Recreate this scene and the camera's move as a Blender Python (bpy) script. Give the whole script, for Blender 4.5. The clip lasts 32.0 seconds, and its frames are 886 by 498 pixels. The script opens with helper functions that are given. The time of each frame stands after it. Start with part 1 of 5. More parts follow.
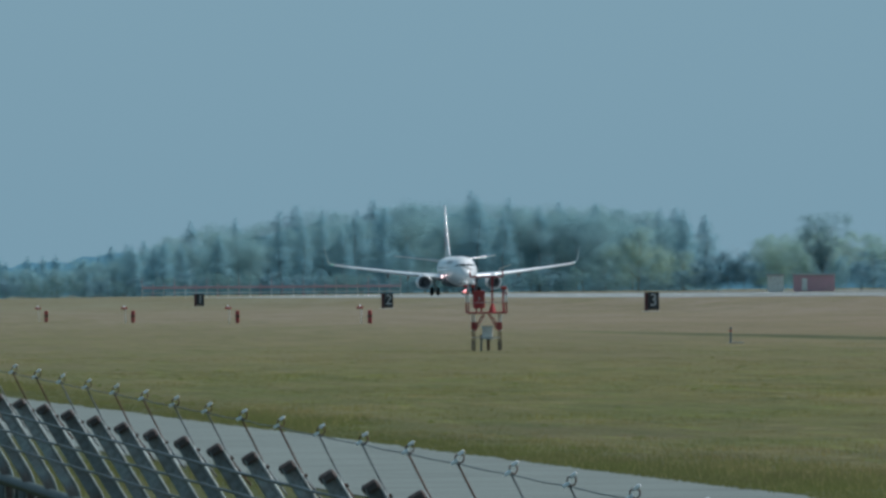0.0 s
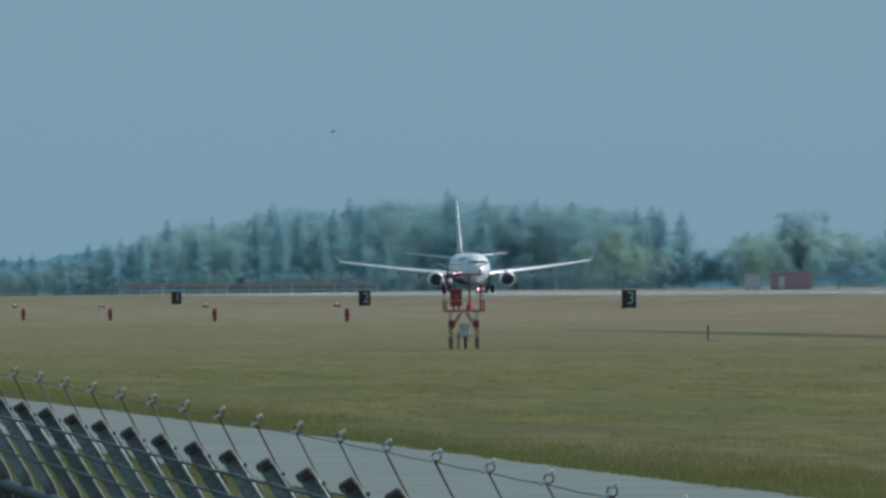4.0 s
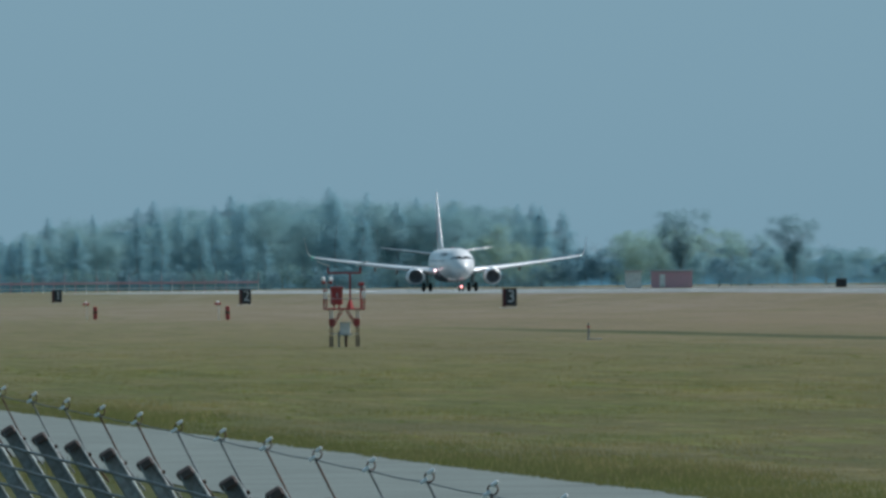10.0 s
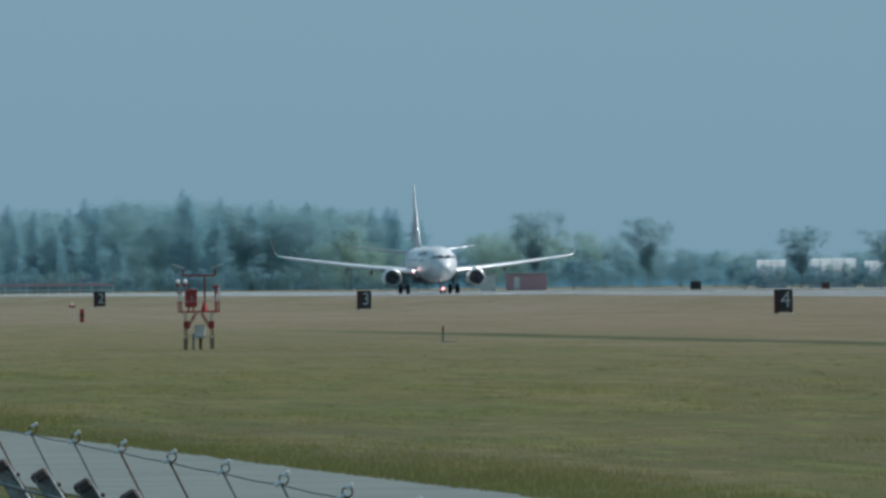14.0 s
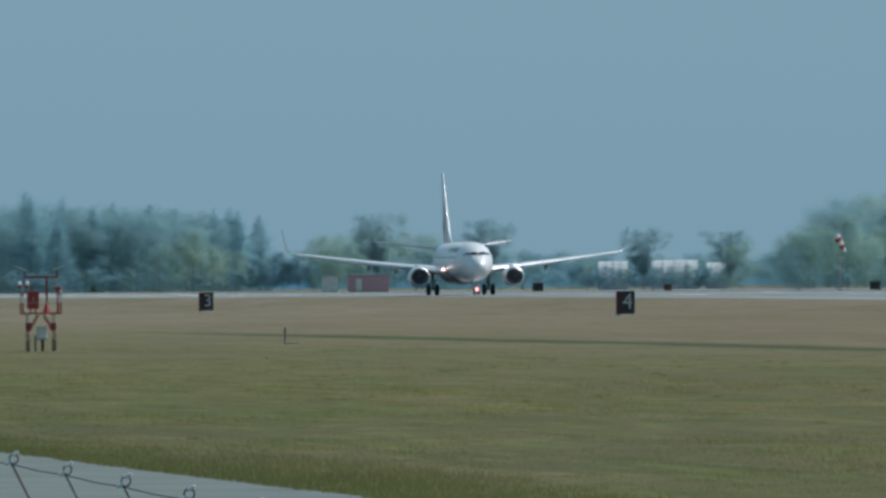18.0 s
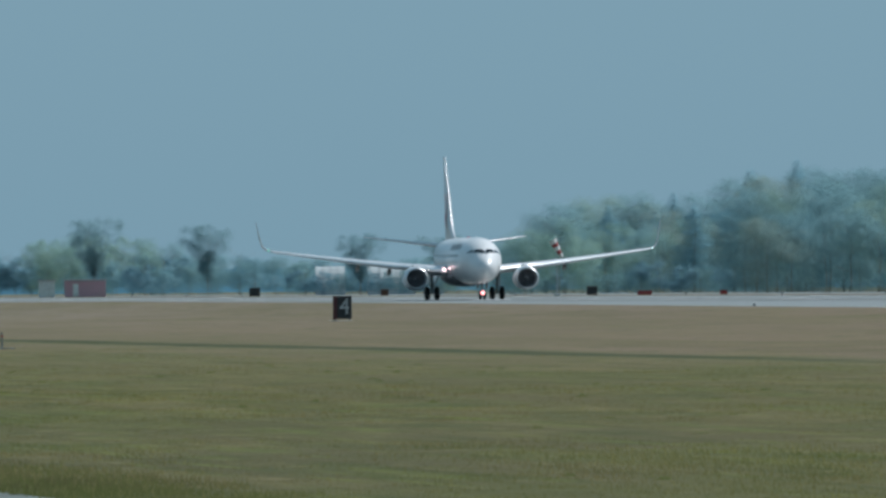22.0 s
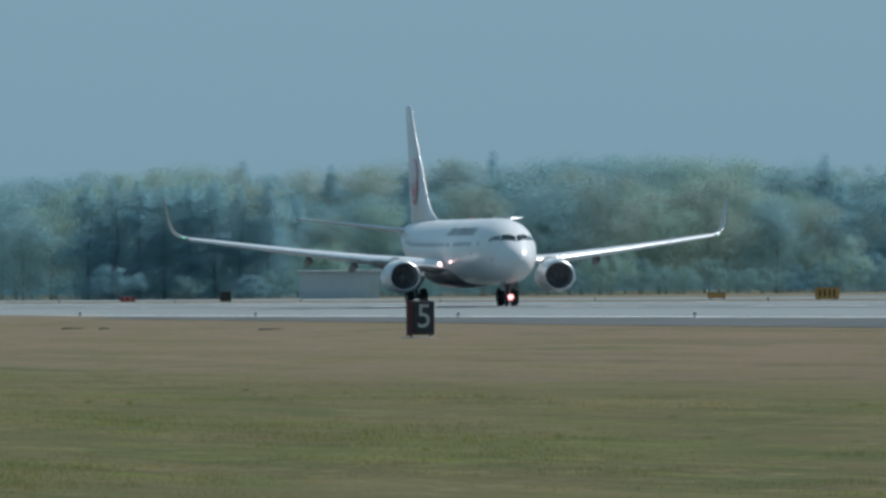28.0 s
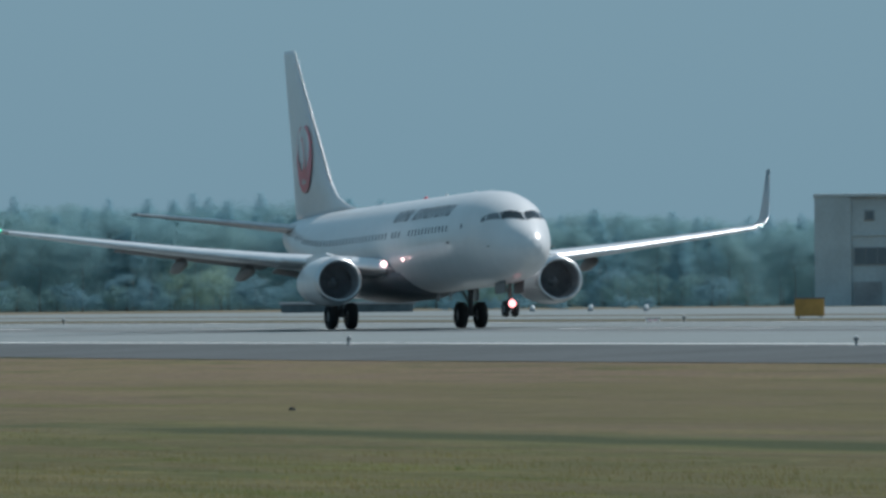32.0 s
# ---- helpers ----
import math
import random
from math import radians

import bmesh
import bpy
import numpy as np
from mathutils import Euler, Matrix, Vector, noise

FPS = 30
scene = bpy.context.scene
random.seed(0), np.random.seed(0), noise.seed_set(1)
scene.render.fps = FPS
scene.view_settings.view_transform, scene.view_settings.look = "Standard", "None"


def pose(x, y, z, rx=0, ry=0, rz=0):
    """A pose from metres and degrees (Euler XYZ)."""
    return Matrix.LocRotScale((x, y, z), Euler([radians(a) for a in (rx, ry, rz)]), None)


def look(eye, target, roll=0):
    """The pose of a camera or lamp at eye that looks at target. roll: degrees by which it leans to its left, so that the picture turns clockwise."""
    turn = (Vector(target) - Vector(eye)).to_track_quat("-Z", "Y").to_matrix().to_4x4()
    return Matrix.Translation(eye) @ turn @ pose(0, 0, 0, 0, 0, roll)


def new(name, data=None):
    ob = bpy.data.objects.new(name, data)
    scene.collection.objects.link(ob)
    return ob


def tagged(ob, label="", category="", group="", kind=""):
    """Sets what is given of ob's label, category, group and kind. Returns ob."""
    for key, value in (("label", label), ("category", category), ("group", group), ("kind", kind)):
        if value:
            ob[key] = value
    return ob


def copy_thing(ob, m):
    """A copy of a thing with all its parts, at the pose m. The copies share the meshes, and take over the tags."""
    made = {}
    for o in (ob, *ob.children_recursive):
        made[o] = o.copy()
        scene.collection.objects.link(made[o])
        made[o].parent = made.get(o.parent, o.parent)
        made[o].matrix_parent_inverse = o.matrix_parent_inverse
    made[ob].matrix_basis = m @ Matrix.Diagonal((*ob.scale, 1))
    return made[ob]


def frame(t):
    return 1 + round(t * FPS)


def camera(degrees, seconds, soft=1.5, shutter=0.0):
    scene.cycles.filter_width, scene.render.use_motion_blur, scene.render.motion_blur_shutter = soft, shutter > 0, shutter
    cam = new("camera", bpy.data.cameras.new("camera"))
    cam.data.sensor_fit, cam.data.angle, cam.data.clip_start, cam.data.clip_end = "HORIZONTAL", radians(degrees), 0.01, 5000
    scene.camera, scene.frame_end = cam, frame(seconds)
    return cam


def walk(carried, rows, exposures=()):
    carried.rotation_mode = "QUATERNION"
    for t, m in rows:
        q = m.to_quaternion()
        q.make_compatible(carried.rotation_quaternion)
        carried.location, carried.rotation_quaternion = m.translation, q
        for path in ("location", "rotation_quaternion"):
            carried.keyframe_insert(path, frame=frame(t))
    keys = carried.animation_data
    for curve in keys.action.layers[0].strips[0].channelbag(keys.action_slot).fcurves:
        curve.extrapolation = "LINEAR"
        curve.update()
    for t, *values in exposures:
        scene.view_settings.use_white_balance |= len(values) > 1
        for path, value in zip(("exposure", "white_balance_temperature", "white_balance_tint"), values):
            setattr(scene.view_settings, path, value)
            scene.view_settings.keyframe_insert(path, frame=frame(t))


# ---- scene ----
# The eye stands still beside the perimeter fence and pans to follow the airliner.
EYE = (0.0, 0.0, 3.3)
F = 27000.0
cam = camera(3.3265, 32.0, soft=3.0)


def aim(azimuth, rise):
    a, e = radians(azimuth), radians(rise)
    way = Vector((math.sin(a) * math.cos(e), math.cos(a) * math.cos(e), math.sin(e)))
    return look(EYE, Vector(EYE) + way * 100, -0.458)


walk(cam, [
    (0, aim(4.6346, 0.1458)), (0.5, aim(4.6335, 0.1458)), (1, aim(4.6346, 0.1468)), (1.5, aim(4.6346, 0.1458)),
    (2, aim(4.6346, 0.1458)), (2.5, aim(4.6378, 0.1436)), (3, aim(4.6509, 0.1434)), (3.5, aim(4.6931, 0.1399)),
    (4, aim(4.7201, 0.1375)), (4.5, aim(4.8068, 0.1379)), (6.5, aim(4.8523, 0.1386)), (7, aim(4.8718, 0.1363)),
    (7.5, aim(4.8815, 0.1287)), (8, aim(4.9346, 0.1358)), (8.5, aim(4.9476, 0.1303)), (9, aim(5.0256, 0.1264)),
    (9.5, aim(5.0797, 0.1237)), (10, aim(5.1686, 0.1275)), (10.5, aim(5.1967, 0.1304)), (11, aim(5.2866, 0.1287)),
    (11.5, aim(5.3365, 0.1314)), (12, aim(5.448, 0.1317)), (12.5, aim(5.4838, 0.1336)), (13, aim(5.5737, 0.1307)),
    (13.5, aim(5.6809, 0.1309)), (15.5, aim(5.7591, 0.1356)), (16, aim(5.8533, 0.1356)), (16.5, aim(5.9573, 0.134)),
    (17, aim(6.0815, 0.133)), (17.5, aim(6.1612, 0.1356)), (18, aim(6.3082, 0.1344)), (18.5, aim(6.4366, 0.1334)),
    (19, aim(6.474, 0.1297)), (19.5, aim(6.5606, 0.1366)), (20, aim(6.6635, 0.1465)), (20.5, aim(6.8661, 0.1427)),
    (21, aim(7.0167, 0.1479)), (21.5, aim(7.1926, 0.1499)), (22, aim(7.3715, 0.1451)), (22.5, aim(7.3876, 0.145)),
    (23, aim(7.5111, 0.1408)), (23.5, aim(7.7548, 0.142)), (24, aim(7.9862, 0.1337)), (24.5, aim(8.3166, 0.1376)),
    (25, aim(8.6477, 0.1548)), (25.5, aim(8.9157, 0.1545)), (26, aim(9.1884, 0.1544)), (26.5, aim(9.5436, 0.1501)),
    (28.5, aim(10.8101, 0.1612)), (29, aim(11.2042, 0.174)), (29.5, aim(11.7297, 0.1858)), (30, aim(12.4128, 0.1996)),
    (30.5, aim(13.0458, 0.2087)), (31, aim(13.7862, 0.2068)), (31.5, aim(14.7272, 0.2035)), (31.8, aim(15.2923, 0.2011)),
    (32, aim(15.6191, 0.2049)),
], [(0, 0.08, 6050, 10), (30, 0.08, 6050, 10), (31, 0.0, 6050, 10), (32, -0.06, 6050, 10)])

# ---- light ----
SUN_AZ, SUN_EL = 76.0, 50.0
world = bpy.data.worlds.new("sky")
scene.world = world
world.use_nodes = True
wn, wl = world.node_tree.nodes, world.node_tree.links
sky = wn.new("ShaderNodeTexSky")
sky.sky_type, sky.sun_disc = "NISHITA", False
sky.sun_elevation, sky.sun_rotation = radians(SUN_EL), radians(SUN_AZ)
sky.air_density, sky.dust_density, sky.ozone_density = 1.0, 1.0, 3.0
# thick spring haze evens the sky out to a pale grey blue
veil = wn.new("ShaderNodeMix")
veil.data_type = "RGBA"
veil.inputs[0].default_value = 0.88
veil.inputs[7].default_value = (1.75, 3.1, 3.85, 1)
wl.new(sky.outputs[0], veil.inputs[6])
wl.new(veil.outputs[2], wn["Background"].inputs[0])
wn["Background"].inputs[1].default_value = 0.1

sun = new("sun", bpy.data.lights.new("sun", "SUN"))
sun.data.energy, sun.data.angle, sun.data.color = 4.2, radians(4.0), (1.0, 0.95, 0.88)
sun.matrix_world = look((0, 0, 0), (-math.sin(radians(SUN_AZ)) * math.cos(radians(SUN_EL)),
                                     -math.cos(radians(SUN_AZ)) * math.cos(radians(SUN_EL)), -math.sin(radians(SUN_EL))))


# ---- materials ----
def surface(name, base, rough=0.6, metal=0.0, grain=(40.0, 0.12), stain=(3.0, 0.2), tint=None, bump=0.0, spec=0.5,
            coat=0.0, vary=0.0, island=0.0):
    """A surface with fine grain and larger stains that turn the base towards tint."""
    m = bpy.data.materials.new(name)
    m.use_nodes = True
    n, l = m.node_tree.nodes, m.node_tree.links
    b = n["Principled BSDF"]
    b.inputs["Roughness"].default_value, b.inputs["Metallic"].default_value = rough, metal
    b.inputs["Specular IOR Level"].default_value = spec
    b.inputs["Coat Weight"].default_value = coat
    b.inputs["Coat Roughness"].default_value = 0.12
    tc = n.new("ShaderNodeTexCoord")
    fine, wide = n.new("ShaderNodeTexNoise"), n.new("ShaderNodeTexNoise")
    fine.inputs["Scale"].default_value, fine.inputs["Detail"].default_value = grain[0], 4
    wide.inputs["Scale"].default_value, wide.inputs["Detail"].default_value = stain[0], 5
    for q in (fine, wide):
        l.new(tc.outputs["Object"], q.inputs["Vector"])
    mix = n.new("ShaderNodeMix")
    mix.data_type = "RGBA"
    mix.inputs[6].default_value = (*base, 1)
    mix.inputs[7].default_value = (*(tint or [c * 0.6 for c in base]), 1)
    ramp = n.new("ShaderNodeMapRange")
    ramp.inputs[1].default_value, ramp.inputs[2].default_value = 0.42, 0.72
    ramp.inputs[3].default_value, ramp.inputs[4].default_value = 0.0, min(1.0, stain[1] * 2)
    l.new(wide.outputs["Fac"], ramp.inputs[0])
    l.new(ramp.outputs[0], mix.inputs[0])
    hsv = n.new("ShaderNodeHueSaturation")
    l.new(mix.outputs[2], hsv.inputs["Color"])
    val = n.new("ShaderNodeMapRange")
    val.inputs[1].default_value, val.inputs[2].default_value = 0.3, 0.7
    val.inputs[3].default_value, val.inputs[4].default_value = 1 - grain[1], 1 + grain[1]
    l.new(fine.outputs["Fac"], val.inputs[0])
    last = val.outputs[0]
    for node, sock, amount in (("ShaderNodeObjectInfo", "Random", vary), ("ShaderNodeNewGeometry", "Random Per Island", island)):
        if amount:
            src, rng, mul = n.new(node), n.new("ShaderNodeMapRange"), n.new("ShaderNodeMath")
            rng.inputs[3].default_value, rng.inputs[4].default_value = 1 - amount, 1 + amount
            mul.operation = "MULTIPLY"
            l.new(src.outputs[sock], rng.inputs[0])
            l.new(rng.outputs[0], mul.inputs[0])
            l.new(last, mul.inputs[1])
            last = mul.outputs[0]
    l.new(last, hsv.inputs["Value"])
    l.new(hsv.outputs[0], b.inputs["Base Color"])
    if bump:
        bp = n.new("ShaderNodeBump")
        bp.inputs["Strength"].default_value, bp.inputs["Distance"].default_value = bump, 0.02
        l.new(fine.outputs["Fac"], bp.inputs["Height"])
        l.new(bp.outputs[0], b.inputs["Normal"])
    return m


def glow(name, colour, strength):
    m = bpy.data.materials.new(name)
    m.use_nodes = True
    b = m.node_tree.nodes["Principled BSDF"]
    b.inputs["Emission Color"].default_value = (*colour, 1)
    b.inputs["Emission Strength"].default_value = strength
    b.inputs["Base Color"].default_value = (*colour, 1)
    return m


def leaf(name, a, b_, through_light=0.35, haze_sheen=0.2):
    """Foliage: translucent, its colour differing from tree to tree and clump to clump, with a blue sheen that stands
    for haze.
    """
    m = bpy.data.materials.new(name)
    m.use_nodes = True
    n, l = m.node_tree.nodes, m.node_tree.links
    n.remove(n["Principled BSDF"])
    info, geo = n.new("ShaderNodeObjectInfo"), n.new("ShaderNodeNewGeometry")
    mix = n.new("ShaderNodeMix")
    mix.data_type = "RGBA"
    mix.inputs[6].default_value, mix.inputs[7].default_value = (*a, 1), (*b_, 1)
    avg = n.new("ShaderNodeMath")
    avg.operation = "MULTIPLY_ADD"
    avg.inputs[1].default_value, half = 0.2, n.new("ShaderNodeMath")
    half.operation = "MULTIPLY"
    half.inputs[1].default_value = 0.8
    l.new(info.outputs["Random"], half.inputs[0])
    l.new(geo.outputs["Random Per Island"], avg.inputs[0])
    l.new(half.outputs[0], avg.inputs[2])
    l.new(avg.outputs[0], mix.inputs[0])
    d, t, s = n.new("ShaderNodeBsdfPrincipled"), n.new("ShaderNodeBsdfTranslucent"), n.new("ShaderNodeMixShader")
    d.inputs["Roughness"].default_value, d.inputs["Specular IOR Level"].default_value = 0.75, 0.2
    d.inputs["Sheen Weight"].default_value, d.inputs["Sheen Roughness"].default_value = haze_sheen, 1.0
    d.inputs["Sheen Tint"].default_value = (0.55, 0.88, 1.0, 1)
    s.inputs[0].default_value = through_light
    l.new(mix.outputs[2], d.inputs[0])
    l.new(mix.outputs[2], t.inputs[0])
    l.new(d.outputs[0], s.inputs[1])
    l.new(t.outputs[0], s.inputs[2])
    l.new(s.outputs[0], n["Material Output"].inputs[0])
    return m


def meadow(name, vary=0.0):
    """Mown airfield grass: olive near the perimeter, dry and tan towards the runway, a greener drain line between; haze
    is put into the far tones.
    """
    m = bpy.data.materials.new(name)
    m.use_nodes = True
    n, l = m.node_tree.nodes, m.node_tree.links
    b = n["Principled BSDF"]
    b.inputs["Roughness"].default_value, b.inputs["Specular IOR Level"].default_value = 0.9, 0.15
    tc, sep = n.new("ShaderNodeTexCoord"), n.new("ShaderNodeSeparateXYZ")
    l.new(tc.outputs["Object"], sep.inputs[0])

    def noise_at(scale, detail, sx=1.0, sy=1.0):
        q, mp = n.new("ShaderNodeTexNoise"), n.new("ShaderNodeMapping")
        mp.inputs["Scale"].default_value = (sx, sy, 1)
        q.inputs["Scale"].default_value, q.inputs["Detail"].default_value = scale, detail
        l.new(tc.outputs["Object"], mp.inputs[0])
        l.new(mp.outputs[0], q.inputs["Vector"])
        return q.outputs["Fac"]

    def math_node(op, a, b2):
        q = n.new("ShaderNodeMath")
        q.operation = op
        for i, v in enumerate((a, b2)):
            if isinstance(v, float):
                q.inputs[i].default_value = v
            else:
                l.new(v, q.inputs[i])
        return q.outputs[0]

    wander = math_node("MULTIPLY", math_node("SUBTRACT", noise_at(0.02, 3, 1, 0.25), 0.5), 22.0)
    lateral = math_node("ADD", sep.outputs["X"], wander)
    ramp = n.new("ShaderNodeValToRGB")
    l.new(math_node("DIVIDE", lateral, 400.0), ramp.inputs[0])
    # the last three stops are cooled to stand for haze beyond the runway
    stops = [(0.0, (0.06, 0.072, 0.016)), (0.062, (0.040, 0.050, 0.010)), (0.078, (0.062, 0.072, 0.013)), (0.11, (0.090, 0.086, 0.018)), (0.15, (0.106, 0.092, 0.027)),
             (0.185, (0.115, 0.096, 0.039)), (0.205, (0.149, 0.115, 0.071)), (0.24, (0.162, 0.117, 0.078)), (0.29, (0.164, 0.117, 0.078)), (0.34, (0.169, 0.120, 0.080)),
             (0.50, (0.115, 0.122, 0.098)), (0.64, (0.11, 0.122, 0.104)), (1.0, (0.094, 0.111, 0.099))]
    e = ramp.color_ramp.elements
    e[0].position, e[0].color = stops[0][0], (*stops[0][1], 1)
    e[1].position, e[1].color = stops[-1][0], (*stops[-1][1], 1)
    for pos, col in stops[1:-1]:
        q = e.new(pos)
        q.color = (*col, 1)
    last = ramp.outputs[0]

    def blend(fac, colour, amount, lo, hi):
        nonlocal last
        r, q = n.new("ShaderNodeMapRange"), n.new("ShaderNodeMix")
        r.inputs[1].default_value, r.inputs[2].default_value = lo, hi
        r.inputs[3].default_value, r.inputs[4].default_value = 0.0, amount
        l.new(fac, r.inputs[0])
        q.data_type = "RGBA"
        l.new(r.outputs[0], q.inputs[0])
        l.new(last, q.inputs[6])
        q.inputs[7].default_value = (*colour, 1)
        last = q.outputs[2]

    # paler past the middle of the field: haze put into the grass colour
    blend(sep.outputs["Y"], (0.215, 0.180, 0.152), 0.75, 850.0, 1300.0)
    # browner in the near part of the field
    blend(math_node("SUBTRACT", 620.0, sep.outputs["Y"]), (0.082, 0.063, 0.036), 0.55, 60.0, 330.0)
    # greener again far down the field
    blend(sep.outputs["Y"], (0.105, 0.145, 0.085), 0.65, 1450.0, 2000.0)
    # less green towards the runway
    dry = math_node("MULTIPLY", math_node("MINIMUM", math_node("MAXIMUM", math_node("DIVIDE", math_node("SUBTRACT", lateral, 70.0), 22.0), 0.0), 1.0), 0.07)
    blend(noise_at(0.22, 5, 1, 0.14), (0.150, 0.125, 0.052), 0.5, 0.48, 0.62)
    blend(math_node("SUBTRACT", noise_at(0.10, 4, 1, 0.2), dry), (0.072, 0.083, 0.016), 0.65, 0.5, 0.62)
    blend(math_node("SUBTRACT", noise_at(0.45, 5, 1, 0.16), dry), (0.058, 0.066, 0.019), 0.75, 0.5, 0.62)
    blend(noise_at(0.33, 5, 1, 0.10), (0.118, 0.097, 0.040), 0.4, 0.53, 0.62)
    blend(math_node("SUBTRACT", noise_at(0.62, 5, 1, 0.09), dry), (0.085, 0.100, 0.021), 0.6, 0.57, 0.66)
    blend(noise_at(1.3, 5, 1, 0.3), (0.20, 0.168, 0.085), 0.55, 0.55, 0.72)
    if not vary:
        blend(noise_at(5.0, 4, 1, 0.6), (0.031, 0.044, 0.024), 0.7, 0.48, 0.72)
    blend(noise_at(0.06, 5, 1, 0.12), (0.090, 0.082, 0.032), 0.45, 0.48, 0.60)
    blend(noise_at(0.16, 5, 1, 0.05), (0.085, 0.074, 0.036), 0.4, 0.55, 0.64)
    # tan from the middle of the field on
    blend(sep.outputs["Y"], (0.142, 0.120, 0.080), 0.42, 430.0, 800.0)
    # short tussocks, dark green and straw
    blend(math_node("SUBTRACT", noise_at(1.5, 4, 1, 0.025), dry), (0.040, 0.054, 0.010), 0.55, 0.54, 0.68)
    blend(math_node("SUBTRACT", noise_at(2.2, 4, 1, 0.03), dry), (0.125, 0.140, 0.030), 0.5, 0.57, 0.70)
    # the drain: a narrow darker green line along the strip
    bend = math_node("MULTIPLY", math_node("SUBTRACT", noise_at(0.006, 2, 1, 1), 0.5), 8.0)
    off = math_node("ABSOLUTE", math_node("SUBTRACT", math_node("ADD", sep.outputs["X"], bend), 80.5), 0.0)
    # it is weak for a stretch in the middle and far away, set to fit the camera's view
    reach = n.new("ShaderNodeValToRGB")
    grey = [(0.0, 1.0), (0.283, 1.0), (0.312, 0.15), (0.40, 0.15), (0.45, 0.8), (0.52, 1.0), (0.70, 1.0), (0.85, 0.35), (1.0, 0.25)]
    g = reach.color_ramp.elements
    g[0].position, g[0].color = grey[0][0], (grey[0][1],) * 3 + (1,)
    g[1].position, g[1].color = grey[-1][0], (grey[-1][1],) * 3 + (1,)
    for pos, v in grey[1:-1]:
        g.new(pos).color = (v, v, v, 1)
    l.new(math_node("DIVIDE", math_node("ADD", sep.outputs["Y"], math_node("MULTIPLY", noise_at(0.05, 3, 0.3, 1), 60.0)), 1200.0), reach.inputs[0])
    ragged = math_node("MULTIPLY", math_node("SUBTRACT", noise_at(0.3, 4, 1, 0.3), 0.5), 3.0)
    line = math_node("MULTIPLY", math_node("ADD", math_node("SUBTRACT", 6.0, off), ragged), reach.outputs[0])
    blend(line, (0.072, 0.086, 0.03), 0.5, 2.4, 4.4)
    blend(line, (0.032, 0.043, 0.018), 0.75, 4.0, 5.0)
    # rank dark green grass beside the road, darkened further for the shadow at its edge
    blend(math_node("SUBTRACT", math_node("ADD", 30.0, ragged), sep.outputs["X"]), (0.034, 0.044, 0.010), 0.75, 0.5, 5.0)
    if vary:
        # blade by blade, from sappy green to straw
        geo, span, hsv = n.new("ShaderNodeNewGeometry"), n.new("ShaderNodeMapRange"), n.new("ShaderNodeHueSaturation")
        blend(geo.outputs["Random Per Island"], (0.215, 0.190, 0.085), 0.22, 0.75, 1.0)
        blend(math_node("SUBTRACT", 1.0, geo.outputs["Random Per Island"]), (0.098, 0.130, 0.030), 0.35, 0.5, 1.0)
        span.inputs[3].default_value, span.inputs[4].default_value = 1 - vary, 1 + vary
        l.new(geo.outputs["Random Per Island"], span.inputs[0])
        l.new(span.outputs[0], hsv.inputs["Value"])
        l.new(last, hsv.inputs["Color"])
        last = hsv.outputs[0]
    l.new(last, b.inputs["Base Color"])
    if vary:
        thin, both = n.new("ShaderNodeBsdfTranslucent"), n.new("ShaderNodeMixShader")
        both.inputs[0].default_value = 0.1
        l.new(last, thin.inputs[0])
        l.new(b.outputs[0], both.inputs[1])
        l.new(thin.outputs[0], both.inputs[2])
        l.new(both.outputs[0], n["Material Output"].inputs[0])
        return m
    bp = n.new("ShaderNodeBump")
    bp.inputs["Strength"].default_value, bp.inputs["Distance"].default_value = 0.6, 0.06
    l.new(noise_at(9.0, 4), bp.inputs["Height"])
    l.new(bp.outputs[0], b.inputs["Normal"])
    return m


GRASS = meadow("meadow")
ASPHALT = surface("perimeter asphalt", (0.112, 0.136, 0.125), 0.85, grain=(30, 0.15), stain=(0.35, 0.4), bump=0.3)
RUNWAY = surface("runway concrete", (0.196, 0.222, 0.226), 0.9, spec=0.15, grain=(6, 0.1), stain=(0.12, 0.3), tint=(0.173, 0.184, 0.180))
RUBBERED = surface("rubber stained concrete", (0.105, 0.105, 0.105), 0.8, grain=(6, 0.15), stain=(0.2, 0.3))
SHOULDER = surface("runway shoulder asphalt", (0.094, 0.103, 0.106), 0.95, spec=0.15, grain=(5, 0.15), stain=(0.1, 0.3))
PAINT = surface("white marking paint", (0.75, 0.75, 0.72), 0.7, grain=(8, 0.1), stain=(1.0, 0.2))
SKIN = surface("white aircraft paint", (0.64, 0.645, 0.65), 0.34, grain=(1.5, 0.03), stain=(0.5, 0.1), tint=(0.54, 0.535, 0.53), coat=0.3)
GREYSKIN = surface("grey aircraft paint", (0.28, 0.29, 0.305), 0.35, grain=(1.5, 0.05), stain=(0.6, 0.15), coat=0.2)
# Darker grey: shade on the belly and tailplane undersides is put into the paint.
SHADEPAINT = surface("grey aircraft paint darkened for shade", (0.11, 0.12, 0.135), 0.4, grain=(1.5, 0.06), stain=(0.8, 0.25))
DARKSKIN = surface("dark brownish-grey aircraft paint", (0.2, 0.185, 0.18), 0.5, grain=(1.5, 0.08), stain=(0.8, 0.3))
WINGLETPAINT = surface("dull grey winglet paint", (0.44, 0.43, 0.425), 0.45, grain=(1.5, 0.05), stain=(0.8, 0.2))
BARE = surface("polished aluminium", (0.62, 0.63, 0.64), 0.38, metal=1.0, grain=(3, 0.05), stain=(1, 0.1))
SLAT = surface("satin aluminium slat", (0.78, 0.79, 0.8), 0.38, metal=0.55, grain=(3, 0.04), stain=(1, 0.1))
